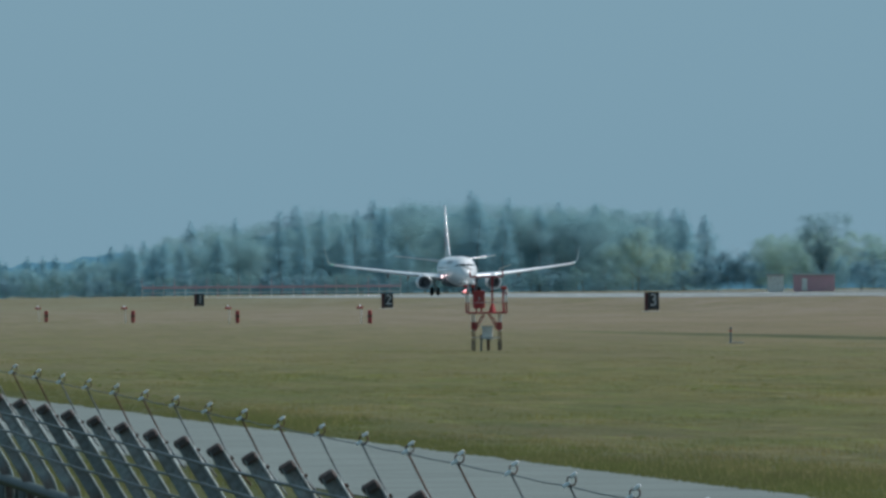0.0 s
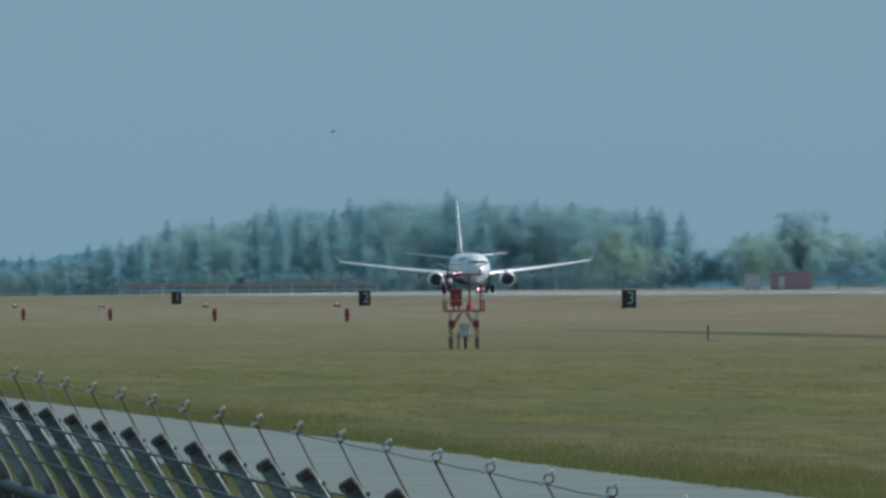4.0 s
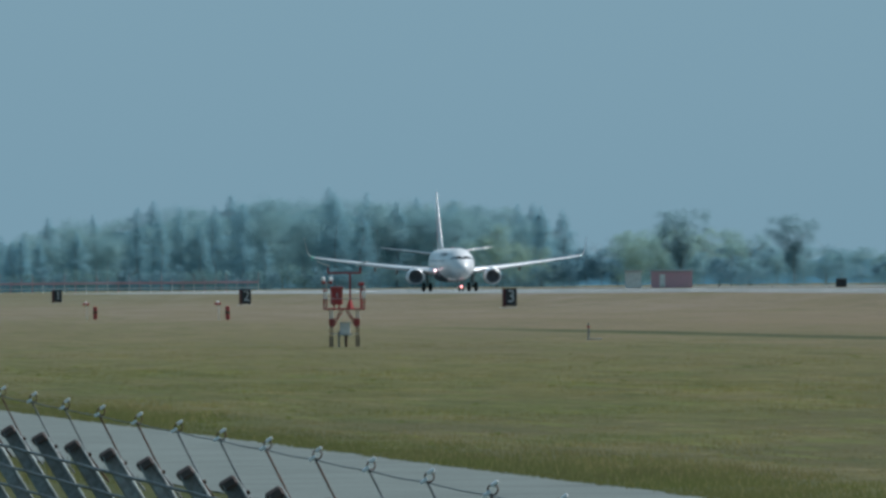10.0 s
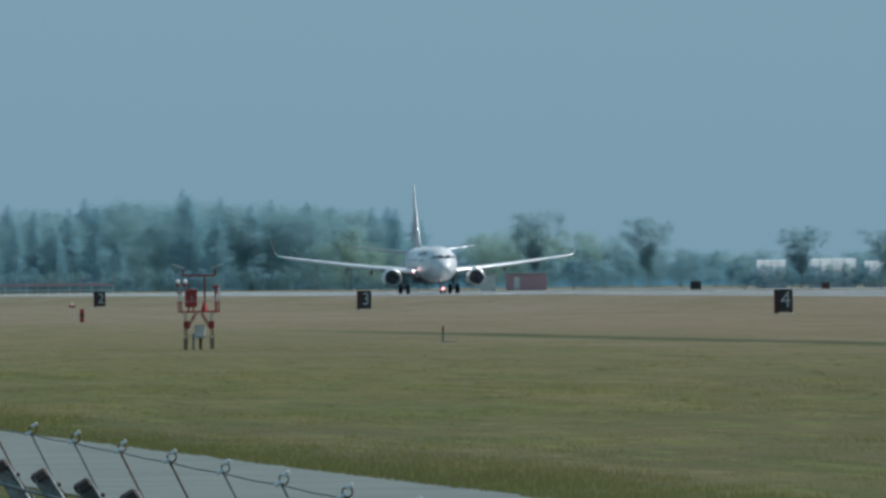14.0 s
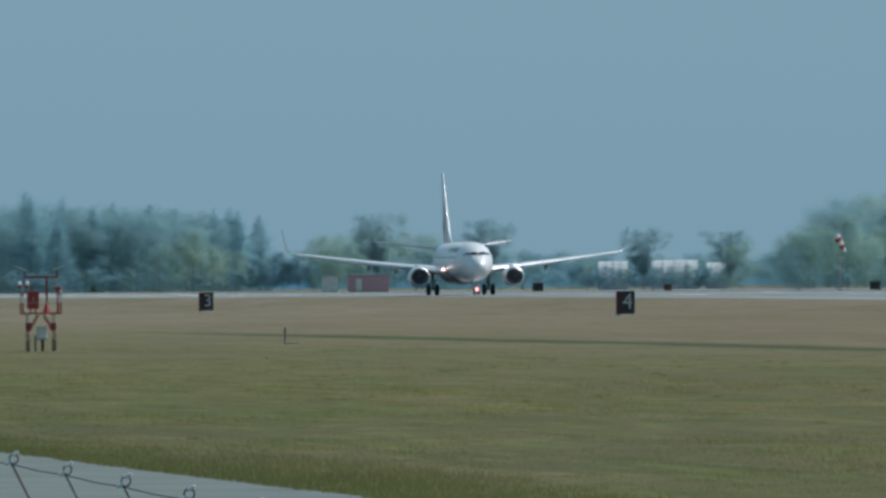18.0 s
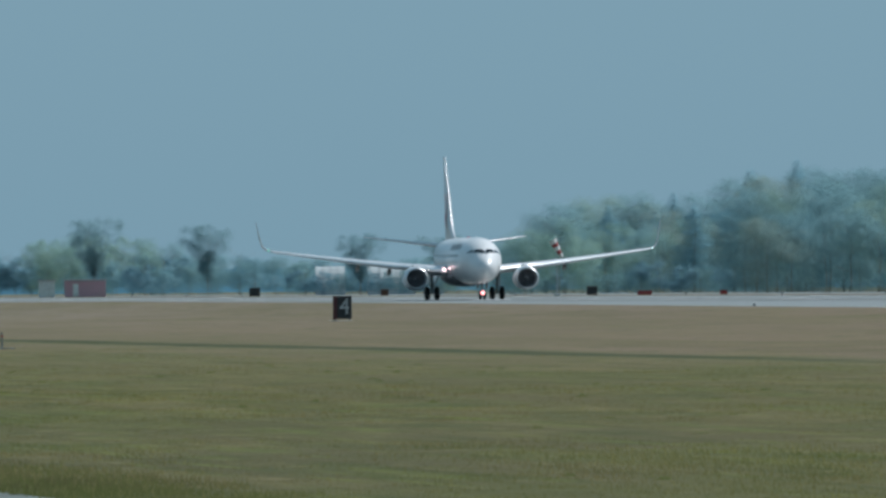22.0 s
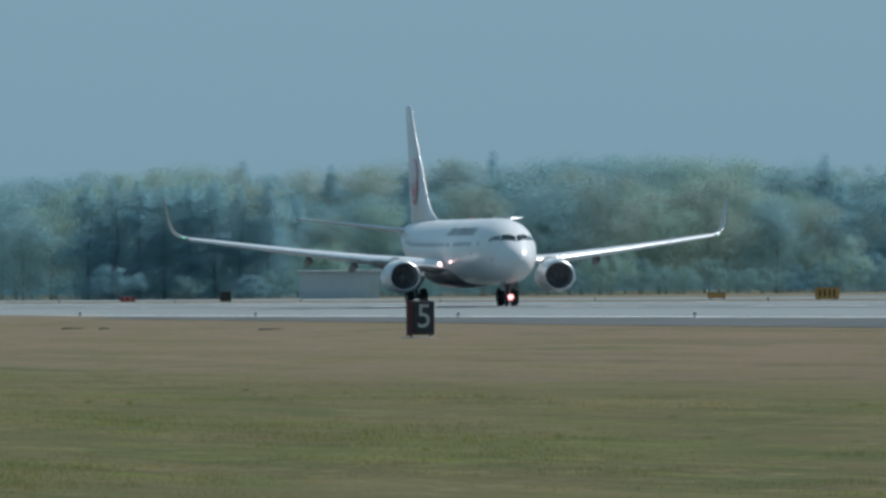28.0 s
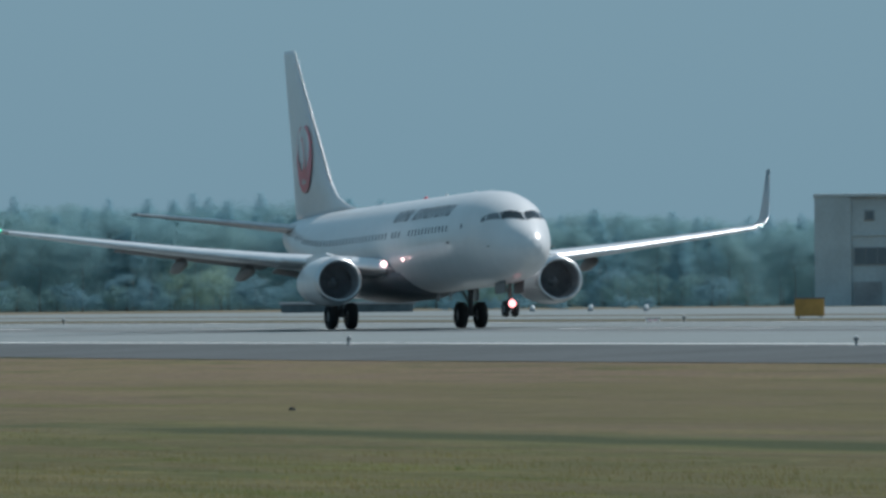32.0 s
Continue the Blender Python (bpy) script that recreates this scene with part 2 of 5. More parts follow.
# Lighter than the windscreen: the sky's reflection is put into the base colour.
SIDEGLASS = surface("side glass with sky reflection in its grey", (0.13, 0.14, 0.15), 0.1, grain=(3, 0.05), stain=(1, 0.1), coat=0.6)
DARKGLASS = surface("dark cockpit glass", (0.015, 0.017, 0.02), 0.08, grain=(3, 0.05), stain=(1, 0.1), coat=0.6)
WINDOWGLASS = surface("cabin window glass", (0.17, 0.18, 0.2), 0.15, grain=(3, 0.05), stain=(1, 0.1))
INLET = surface("grey engine inlet liner", (0.30, 0.31, 0.33), 0.5, grain=(6, 0.1), stain=(2, 0.2))
FANMETAL = surface("titanium fan blades", (0.36, 0.36, 0.38), 0.4, metal=0.5, grain=(6, 0.1), stain=(2, 0.2))
TYRE = surface("black tyre rubber", (0.02, 0.02, 0.021), 0.85, grain=(20, 0.2), stain=(4, 0.2), tint=(0.05, 0.045, 0.04))
STRUT = surface("grey gear paint", (0.17, 0.175, 0.18), 0.45, grain=(10, 0.1), stain=(3, 0.3), tint=(0.12, 0.11, 0.1))
LETTER = surface("dark grey lettering", (0.12, 0.12, 0.135), 0.4, grain=(5, 0.05), stain=(2, 0.1))
EMBLEM = surface("red emblem paint", (0.58, 0.05, 0.09), 0.35, grain=(2, 0.05), stain=(1, 0.1), coat=0.3)
REDPAINT = surface("weathered red paint", (0.30, 0.03, 0.032), 0.6, grain=(12, 0.15), stain=(2.0, 0.35), tint=(0.22, 0.05, 0.04))
# Red paled to pink, standing for haze over the far shelter and antenna.
HAZERED = surface("red paint paled for haze", (0.52, 0.30, 0.34), 0.75, grain=(6, 0.1), stain=(0.8, 0.35), tint=(0.44, 0.30, 0.31))
WHITEPAINT = surface("weathered white paint", (0.68, 0.68, 0.66), 0.6, grain=(12, 0.08), stain=(2.0, 0.3), tint=(0.4, 0.38, 0.35))
BLACKPANEL = surface("black sign panel", (0.018, 0.019, 0.022), 0.5, grain=(15, 0.2), stain=(2, 0.3), tint=(0.05, 0.05, 0.05))
SIGNWHITE = surface("faded white numeral", (0.45, 0.46, 0.46), 0.6, grain=(15, 0.1), stain=(3, 0.3))
MAROON = surface("dull maroon side panel", (0.085, 0.02, 0.022), 0.6, grain=(12, 0.15), stain=(2.0, 0.35))
YELLOW = surface("yellow sign panel", (0.50, 0.26, 0.06), 0.5, grain=(10, 0.1), stain=(2, 0.3))
GALV = surface("galvanised steel", (0.36, 0.37, 0.38), 0.5, metal=0.6, grain=(60, 0.15), stain=(9, 0.35), tint=(0.2, 0.19, 0.18), vary=0.15)
DARKSTEEL = surface("dark weathered steel", (0.155, 0.175, 0.185), 0.55, metal=0.3, grain=(60, 0.2), stain=(9, 0.4), tint=(0.10, 0.085, 0.075), vary=0.2)
HEDGEWALL = surface("dark blue-grey concrete", (0.12, 0.15, 0.16), 0.8, grain=(8, 0.2), stain=(0.8, 0.4))
ARMSTEEL = surface("weathered grey arm steel", (0.225, 0.262, 0.268), 0.55, metal=0.3, grain=(60, 0.25), stain=(7, 0.5), tint=(0.15, 0.11, 0.095), vary=0.25)
ARMEDGE = surface("dull galvanised edge", (0.24, 0.285, 0.285), 0.6, metal=0.3, grain=(60, 0.2), stain=(9, 0.4), tint=(0.13, 0.12, 0.11), vary=0.25)
RUST = surface("rusty steel", (0.10, 0.045, 0.03), 0.85, grain=(60, 0.3), stain=(12, 0.4), tint=(0.03, 0.022, 0.02), vary=0.2)
RUSTCAP = surface("dark rusted end plate", (0.085, 0.06, 0.055), 0.8, grain=(60, 0.3), stain=(12, 0.4), tint=(0.05, 0.045, 0.045), vary=0.2)
CERAMIC = surface("white insulator", (0.8, 0.8, 0.8), 0.25, grain=(60, 0.05), stain=(12, 0.15), coat=0.5)
# Lightened to grey-blue: haze over the far windows is put into the glass.
HAZEGLASS = surface("window glass greyed for haze", (0.13, 0.16, 0.18), 0.2, grain=(3, 0.05), stain=(1, 0.1))
WIRE = surface("fence wire", (0.07, 0.08, 0.085), 0.5, metal=0.5, grain=(60, 0.2), stain=(6, 0.3))
MESHGREEN = surface("dark green wire mesh", (0.02, 0.035, 0.035), 0.6, grain=(60, 0.2), stain=(6, 0.3))
WALL = surface("grey concrete wall", (0.50, 0.55, 0.565), 0.85, grain=(3, 0.06), stain=(0.25, 0.3), tint=(0.34, 0.37, 0.38))
ROOFGREY = surface("grey sheet roof", (0.33, 0.34, 0.35), 0.6, grain=(3, 0.08), stain=(0.3, 0.3))
PLASTIC = surface("white greenhouse film", (0.40, 0.44, 0.445), 0.5, grain=(2, 0.05), stain=(0.4, 0.3))
# Far trees: bark lightened and leaves turned pale teal, standing for haze.
BARK = surface("tree bark", (0.19, 0.19, 0.17), 0.95, grain=(6, 0.3), stain=(1.0, 0.3), vary=0.2)
LEAF_CEDAR = leaf("cedar needles hazed blue", (0.108, 0.248, 0.312), (0.124, 0.258, 0.305), 0.5, 0.75)
LEAF_BROAD = leaf("broadleaf foliage hazed teal", (0.104, 0.218, 0.245), (0.136, 0.234, 0.218), 0.5, 0.7)
LEAF_PALE = leaf("young pale foliage with haze", (0.150, 0.250, 0.180), (0.195, 0.268, 0.158), 0.5, 0.65)
LEAF_OLIVE = leaf("olive spring foliage with haze", (0.168, 0.214, 0.172), (0.212, 0.240, 0.152), 0.5, 0.65)
LEAF_DARK = leaf("evergreen shrub hazed blue", (0.075, 0.170, 0.220), (0.085, 0.178, 0.220), 0.5, 0.6)
LEAF_SHRUB = leaf("shrub foliage hazed teal", (0.076, 0.165, 0.165), (0.094, 0.178, 0.155), 0.5, 0.5)
LEAF_TWIG = leaf("thin budding twigs hazed teal", (0.095, 0.180, 0.200), (0.110, 0.190, 0.195), 0.5, 0.6)
# Emission of the added backdrop sheet, in the colour of haze.
HAZE_GLOW = glow("glowing blue haze sheet", (0.062, 0.150, 0.205), 1.0)
LEAF_WEED = leaf("sappy weed leaves", (0.066, 0.092, 0.020), (0.108, 0.128, 0.034), 0.35, 0.0)
TUFT = meadow("grass blades", 0.2)
LAMP_WHITE = glow("lit landing lamp", (1.0, 0.60, 0.56), 4.5)
LAMP_RED = glow("lit taxi lamp", (1.0, 0.34, 0.32), 3.0)
LAMP_GREEN = glow("green navigation lamp", (0.1, 1.0, 0.6), 0.5)
LAMP_TIP = glow("pale wing tip strobe", (0.75, 1.0, 0.95), 1.3)


# ---- helpers for shapes ----
def mesh_of(name, bm, material, smooth=False):
    me = bpy.data.meshes.new(name)
    bm.to_mesh(me)
    bm.free()
    me.materials.append(material)
    if smooth:
        me.shade_smooth()
    return me


def part(name, bm, material, parent=None, label="", smooth=False):
    """Links a bmesh, or a mesh that is shared, as one object under parent."""
    me = bm if isinstance(bm, bpy.types.Mesh) else mesh_of(name, bm, material, smooth)
    ob = new(name, me)
    ob.parent = parent
    return tagged(ob, label)


def thing(name, label, category, group="", at=None, kind=""):
    ob = new(name)
    if at is not None:
        ob.matrix_basis = at
    return tagged(ob, label, category, group, kind)


def box(bm, lo, hi, bevel=0.0):
    c = [(a + b) / 2 for a, b in zip(lo, hi)]
    s = [abs(b - a) for a, b in zip(lo, hi)]
    got = bmesh.ops.create_cube(bm, size=1, matrix=Matrix.Translation(c) @ Matrix.Diagonal((*s, 1)))
    if bevel:
        edges = list({e for v in got["verts"] for e in v.link_edges})
        bmesh.ops.bevel(bm, geom=edges, offset=bevel, segments=1, affect="EDGES")
    return bm


def rod(bm, a, b, r0, r1=None, n=8, cap=True):
    a, b = Vector(a), Vector(b)
    m = Matrix.Translation((a + b) / 2) @ (b - a).to_track_quat("Z", "Y").to_matrix().to_4x4()
    bmesh.ops.create_cone(bm, cap_ends=cap, segments=n, radius1=r0, radius2=r0 if r1 is None else r1, depth=(b - a).length, matrix=m)
    return bm


def bar(bm, a, b, w, d):
    """A square bar from a to b."""
    a, b = Vector(a), Vector(b)
    m = Matrix.Translation((a + b) / 2) @ (b - a).to_track_quat("Z", "Y").to_matrix().to_4x4()
    bmesh.ops.create_cube(bm, size=1, matrix=m @ Matrix.Diagonal((w, d, (b - a).length, 1)))
    return bm


def loft(bm, rings, close=True, caps=True):
    rows = [[bm.verts.new(p) for p in ring] for ring in rings]
    n = len(rows[0])
    for a, b in zip(rows, rows[1:]):
        for i in range(n if close else n - 1):
            j = (i + 1) % n
            bm.faces.new((a[i], a[j], b[j], b[i]))
    if caps:
        bm.faces.new(rows[0][::-1])
        bm.faces.new(rows[-1])
    bmesh.ops.recalc_face_normals(bm, faces=bm.faces)
    return bm


def ball(bm, c, r, seg=12, squash=(1, 1, 1)):
    bmesh.ops.create_uvsphere(bm, u_segments=seg, v_segments=max(6, seg // 2), radius=r,
                              matrix=Matrix.Translation(c) @ Matrix.Diagonal((*squash, 1)))
    return bm


def B():
    return bmesh.new()


# ---- ground ----
PROFILE_X = (-2000, 25, 58, 122.7, 140.2, 173, 203, 222, 300, 450, 3500)
PROFILE_Z = (0.0, 0.0, 0.43, 1.153, 1.87, 2.215, 2.32, 2.35, 2.5, 2.75, 2.9)


def gz(x):
    return float(np.interp(x, PROFILE_X, PROFILE_Z))


def at_bearing(px, lateral):
    """Ground place at a lateral distance from the eye's line along the runway, seen at the bearing px (in units of 1 / F rad)."""
    return lateral, lateral / math.tan((px + 20) / F)


def crest(x, y):
    """A low crest in the grass along the far half of the runway, shaped to hide the runway's near edge from the camera.
    """
    return float(np.interp(y, (850, 1080, 1300, 1450, 2420, 3000), (0.0, 0.36, 0.5, 0.4, 0.3, 0.0)) * np.interp(x, (124, 131, 137.5, 139.5, 142, 146), (0.0, 0.3, 0.95, 1.0, 0.6, 0.0)))


def sheet(xs, ys, lift, name, material, rolling=False, edge=None):
    """A strip of ground; edge(y) moves its first column."""
    bm = B()
    rows = [[bm.verts.new((x, y, gz(x) + lift + (crest(x, y) if rolling else 0.0))) for x in ([edge(y), *xs[1:]] if edge else xs)] for y in ys]
    for a, b in zip(rows, rows[1:]):
        for i in range(len(xs) - 1):
            bm.faces.new((a[i], a[i + 1], b[i + 1], b[i]))
    return mesh_of(name, bm, material)


XS = sorted({-2000, -600, -100, 0, 10, 18, *PROFILE_X, 40, 80, 100, 115, 124, 131, 134, 137.5, 139.5, 142, 146, 160, 185, 250, 370, 700, 1200, 2000})
YS = [-400, 0, 100, 200, 300, 400, 600, 850, 965, 1080, 1190, 1300, 1450, 1700, 2200, 2800, 3500, 4900]
tagged(new("ground", sheet(XS, YS, 0.0, "ground", GRASS, True)), "mown airfield grass, olive green turning dry and tan, paled far off for haze", "grass", kind="structure")
tagged(new("road", sheet([18.2, 21.5, 24.8], [-300, 100, 500, 1200, 2600], 0.02, "road", ASPHALT)), "grey asphalt perimeter road inside the fence", "road", kind="structure")
RW_END = 2420


def shoulder_edge(y):
    """The shoulder narrows with distance, fitted to where its edge shows in the camera's view."""
    return float(np.interp(y, (480, 690, 850), (130.3, 134.0, 138.0)))


RY = [-300, 200, 800, 1500, RW_END]
runway = tagged(new("runway", sheet([141, 157, 173, 188, 205], RY, 0.02, "runway", RUNWAY)), "pale grey grooved concrete runway", "runway", kind="structure")
tagged(new("runway_shoulder", sheet([130.5, 140.2, 141], [-300, 200, 480, 690, 850, RW_END], 0.016, "shoulder", SHOULDER, edge=shoulder_edge)), "dark asphalt shoulder along the runway", "shoulder", kind="structure")
tagged(new("runway_shoulder", sheet([205, 208, 212], RY, 0.016, "shoulder", SHOULDER)), "dark asphalt shoulder along the runway", "shoulder", kind="structure")
tagged(new("taxiway", sheet([232, 247, 262], RY, 0.02, "taxiway", RUNWAY)), "pale concrete taxiway beyond the runway", "taxiway", kind="structure")
tagged(new("apron", sheet([276, 300, 350, 425], [650, 900, 1100, 1350], 0.02, "apron", RUNWAY)), "pale concrete apron before the airport building", "apron", kind="structure")
for name, x0, x1 in (("edge_line", 142.0, 142.9), ("edge_line", 203.1, 204.0)):
    part(name, sheet([x0, x1], [-300, 800, RW_END - 20], 0.03, name, PAINT), PAINT, runway, "white painted runway edge line")
for k in range(38):
    part("centre_line", sheet([172.55, 173, 173.45], [150 + 60 * k, 180 + 60 * k], 0.03, "centre_line", PAINT), PAINT, runway, "white painted centre line dash")
# tyre marks and taxi joints worn into the surface
for x0, w in ((166.5, 1.4), (169.6, 1.0), (175.6, 1.2), (178.4, 0.9)):
    part("tyre_track", sheet([x0, x0 + w], [250, 900, 1800], 0.026, "tyre_track", RUBBERED), RUBBERED, runway, "dark rubber deposit")


# ---- the airliner: forward is -y, the ground between the main wheels is its origin ----
ST_N = (0.0, 0.12, 0.4, 0.9, 1.5, 2.1, 2.7, 3.5, 4.6, 6.2, 8.0, 16.0, 24.5, 27.0, 29.5, 32.0, 34.3, 36.4, 37.7, 38.1)
ST_LO = (2.72, 2.42, 2.12, 1.84, 1.66, 1.55, 1.47, 1.41, 1.37, 1.35, 1.35, 1.35, 1.36, 1.52, 1.95, 2.55, 3.15, 3.7, 4.1, 4.35)
ST_HI = (2.84, 3.12, 3.42, 3.74, 4.05, 4.50, 4.80, 5.06, 5.26, 5.36, 5.38, 5.38, 5.38, 5.38, 5.37, 5.34, 5.28, 5.18, 5.02, 4.75)
ST_W = (0.06, 0.34, 0.60, 0.87, 1.09, 1.29, 1.45, 1.62, 1.76, 1.87, 1.88, 1.88, 1.88, 1.86, 1.75, 1.5, 1.16, 0.75, 0.38, 0.12)


def skin(n, th, out=0.0):
    """Point of the fuselage n metres behind the nose tip, th degrees from the top towards +x, out metres proud."""
    lo, hi, w = (float(np.interp(n, ST_N, s)) for s in (ST_LO, ST_HI, ST_W))
    a = radians(th)
    return ((w + out) * math.sin(a), n - 19.6, (lo + hi) / 2 + ((hi - lo) / 2 + out) * math.cos(a))


def skin_patch(corners, out=0.012, nu=4, nv=4):
    """A patch that follows the fuselage between four corners (n, th), with a rim that goes down into the skin."""
    bm = B()
    (a, b, c, d) = corners

    def at(u, v, o):
        n = (a[0] * (1 - u) + b[0] * u) * (1 - v) + (d[0] * (1 - u) + c[0] * u) * v
        th = (a[1] * (1 - u) + b[1] * u) * (1 - v) + (d[1] * (1 - u) + c[1] * u) * v
        return skin(n, th, o)

    g = [[bm.verts.new(at(i / nu, j / nv, out)) for i in range(nu + 1)] for j in range(nv + 1)]
    for j in range(nv):
        for i in range(nu):
            bm.faces.new((g[j][i], g[j][i + 1], g[j + 1][i + 1], g[j + 1][i]))
    bmesh.ops.recalc_face_normals(bm, faces=bm.faces)
    return bm


def airfoil(chord, thick, n=9):
    """Outline of a wing section: pairs of (behind the leading edge, height), leading edge first over the top and back below."""
    top, low = [], []
    for i in range(n + 1):
        x = (1 - math.cos(math.pi * i / n)) / 2
        y = 5 * thick * (0.2969 * math.sqrt(x) - 0.126 * x - 0.3516 * x * x + 0.2843 * x ** 3 - 0.1015 * x ** 4)
        top.append((x * chord, y * chord * 1.15))
        low.append((x * chord, -y * chord * 0.8))
    return top + low[-2:0:-1]


def wing_half(sections, side):
    """sections: (x, n of the leading edge, z, chord, thickness)."""
    rings = []
    for x, n, z, chord, t in sections:
        rings.append([(side * x, n + a - 19.6, z + h) for a, h in airfoil(chord, t)])
    return loft(B(), rings)


def slat_strip(sections, side, back=0.075, ahead=0.012, drop=0.0, swell=1.03):
    """The bare metal leading edge, a skin just proud of the wing's nose; ahead and drop let it droop as for take-off."""
    rings = []
    for x, n, z, chord, t in sections:
        pts = [(a, h) for a, h in airfoil(chord, t, 24)]
        top = [p for p in pts[:13] if p[0] <= back * chord * 1.6][::-1]
        low = [p for p in pts[::-1][:12] if p[0] <= back * chord]
        k = top + low
        rings.append([(side * x, n + a - 19.6 - ahead, z + h * swell - drop) for a, h in k])
    m = min(len(r) for r in rings)
    return loft(B(), [r[:m] for r in rings], close=False, caps=False)


WING = [(1.2, 15.1, 2.36, 7.9, 0.13), (1.9, 15.8, 2.42, 7.2, 0.13), (4, 16.9, 2.7, 5.9, 0.125), (5.9, 18.1, 2.92, 4.75, 0.12),
        (9.5, 19.9, 3.36, 3.65, 0.115), (13.5, 21.5, 3.9, 2.55, 0.11), (16.6, 22.8, 4.34, 1.75, 0.105)]
WINGLET = [(16.6, 22.8, 4.34, 1.75, 0.105), (17.05, 23.05, 4.45, 1.6, 0.1), (17.35, 23.35, 4.74, 1.42, 0.1), (17.55, 23.8, 5.37, 1.15, 0.09),
           (17.85, 24.6, 6.87, 0.55, 0.09)]
TAILPLANE = [(0.3, 32.7, 4.66, 3.9, 0.10), (0.9, 33.1, 4.74, 3.6, 0.10), (4.0, 35.0, 5.16, 2.35, 0.095), (7.15, 36.9, 5.56, 1.25, 0.09)]


def fin_outline():
    """(n of the leading edge, z, chord, thickness) up the fin, with its dorsal fillet."""
    return [(26.15, 5.28, 10.6, 0.025), (28.15, 5.55, 8.7, 0.03), (29.95, 6.0, 7.0, 0.05), (31.15, 6.7, 5.95, 0.075), (32.95, 8.6, 4.5, 0.085),
            (34.95, 10.7, 3.05, 0.085), (36.5, 12.5, 1.9, 0.08), (36.8, 12.66, 1.5, 0.05)]


def wheel_mesh(radius, width):
    bm = B()
    prof = [(0.42, 0.30), (0.5, 0.46), (0.78, 0.5), (0.94, 0.42), (1.0, 0.22), (1.0, -0.22), (0.94, -0.42), (0.78, -0.5), (0.5, -0.46), (0.42, -0.30)]
    rings = [[(w * width, r * radius * math.cos(a), r * radius * math.sin(a)) for r, w in prof]
             for a in [2 * math.pi * i / 24 for i in range(25)]]
    return mesh_of("tyre", loft(bm, rings, caps=False), TYRE, True)


def hub_mesh(radius, width):
    bm = B()
    rod(bm, (-width * 0.32, 0, 0), (width * 0.32, 0, 0), radius * 0.46, n=16)
    rod(bm, (-width * 0.42, 0, 0), (width * 0.42, 0, 0), radius * 0.16, n=10)
    return mesh_of("rim", bm, GALV)


def build_plane():
    p = thing("airliner", "white twin-engine jet airliner with red tail emblem, rolling on runway", "airplane")
    # fuselage
    rings = []
    for i in range(len(ST_N) * 3 - 2):
        n = float(np.interp(i / 3, range(len(ST_N)), ST_N))
        rings.append([skin(n, 360 * k / 40) for k in range(40)])
    part("fuselage", loft(B(), rings), SKIN, p, smooth=True)
    # belly fairing
    bm, rings = B(), []
    for n, w, lo in ((13.6, 0.5, 1.5), (15.2, 1.75, 1.22), (17.2, 2.02, 1.12), (21.0, 2.02, 1.12), (23.0, 1.75, 1.22), (24.6, 0.5, 1.5)):
        rings.append([(w * math.sin(a), n - 19.6, 2.1 + (2.1 - lo) * math.cos(a)) for a in [math.pi * (0.45 + 1.1 * k / 14) for k in range(15)]])
    part("belly_fairing", loft(bm, rings), SHADEPAINT, p, smooth=True)
    # cockpit glazing
    for s in (1, -1):
        for c in (((1.28, 2 * s), (1.92, 43 * s), (2.28, 37 * s), (1.78, 2 * s)),
                  ((1.98, 45 * s), (2.75, 60 * s), (2.95, 52 * s), (2.36, 39 * s)),
                  ((2.82, 61 * s), (3.15, 66 * s), (3.2, 60 * s), (3.02, 53 * s))):
            part("cockpit_window", skin_patch(c), DARKGLASS if c[0][0] < 1.5 else SIDEGLASS, p, "dark cockpit windscreen pane" if c[0][0] < 1.5 else "grey cockpit side pane")
        # cabin windows, with the gaps of the doors
        for k in range(47):
            n = 6.9 + 0.512 * k
            if k in (12, 13, 17) or n > 30.4:
                continue
            bm = skin_patch(((n - 0.095, 73.5 * s), (n + 0.095, 73.5 * s), (n + 0.095, 81.0 * s), (n - 0.095, 81.0 * s)), 0.008, 1, 2)
            part("cabin_window", bm, WINDOWGLASS, p, "oval grey cabin window pane")
        # doors: thin proud outlines
        for n0, n1, a0, a1 in ((4.55, 5.4, 62, 108), (31.1, 31.9, 62, 100)):
            door = part("door", skin_patch(((n0, a0 * s), (n1, a0 * s), (n1, a1 * s), (n0, a1 * s)), 0.006, 2, 6), SKIN, p)
            part("door_pane", skin_patch(((n0 + 0.3, 72 * s), (n0 + 0.5, 72 * s), (n0 + 0.5, 78 * s), (n0 + 0.3, 78 * s)), 0.01, 1, 2), WINDOWGLASS, door)
        # title: plain slanted strokes
        for k in range(11):
            if k == 3:
                continue
            n0 = 15.7 - (0.84 * k if k < 3 else 0.84 * k - 0.45)
            for u0, u1 in ((0.0, 0.2), (0.4, 0.56)):
                c = [(n0 - 1.02 * u - 0.26 * (1 - v), (43.5 + 17.0 * v) * s) for u, v in ((u0, 0), (u1, 0), (u1, 1), (u0, 1))]
                part("title_bar", skin_patch(c, 0.010, 2, 2), LETTER, p, "slanted dark grey lettering bar")
            for v0, v1 in ((0.0, 0.2), (0.8, 1.0)):
                if (k + (v0 > 0)) % 2:
                    c = [(n0 - 1.02 * u - 0.26 * (1 - v), (43.5 + 17.0 * v) * s) for u, v in ((0.2, v0), (0.4, v0), (0.4, v1), (0.2, v1))]
                    part("title_bar", skin_patch(c, 0.010, 2, 2), LETTER, p, "slanted dark grey lettering bar")
        # service hatches and probes
        part("hatch", skin_patch(((7.6, 118 * s), (8.9, 118 * s), (8.9, 138 * s), (7.6, 138 * s)), 0.005, 2, 3), SKIN, p)
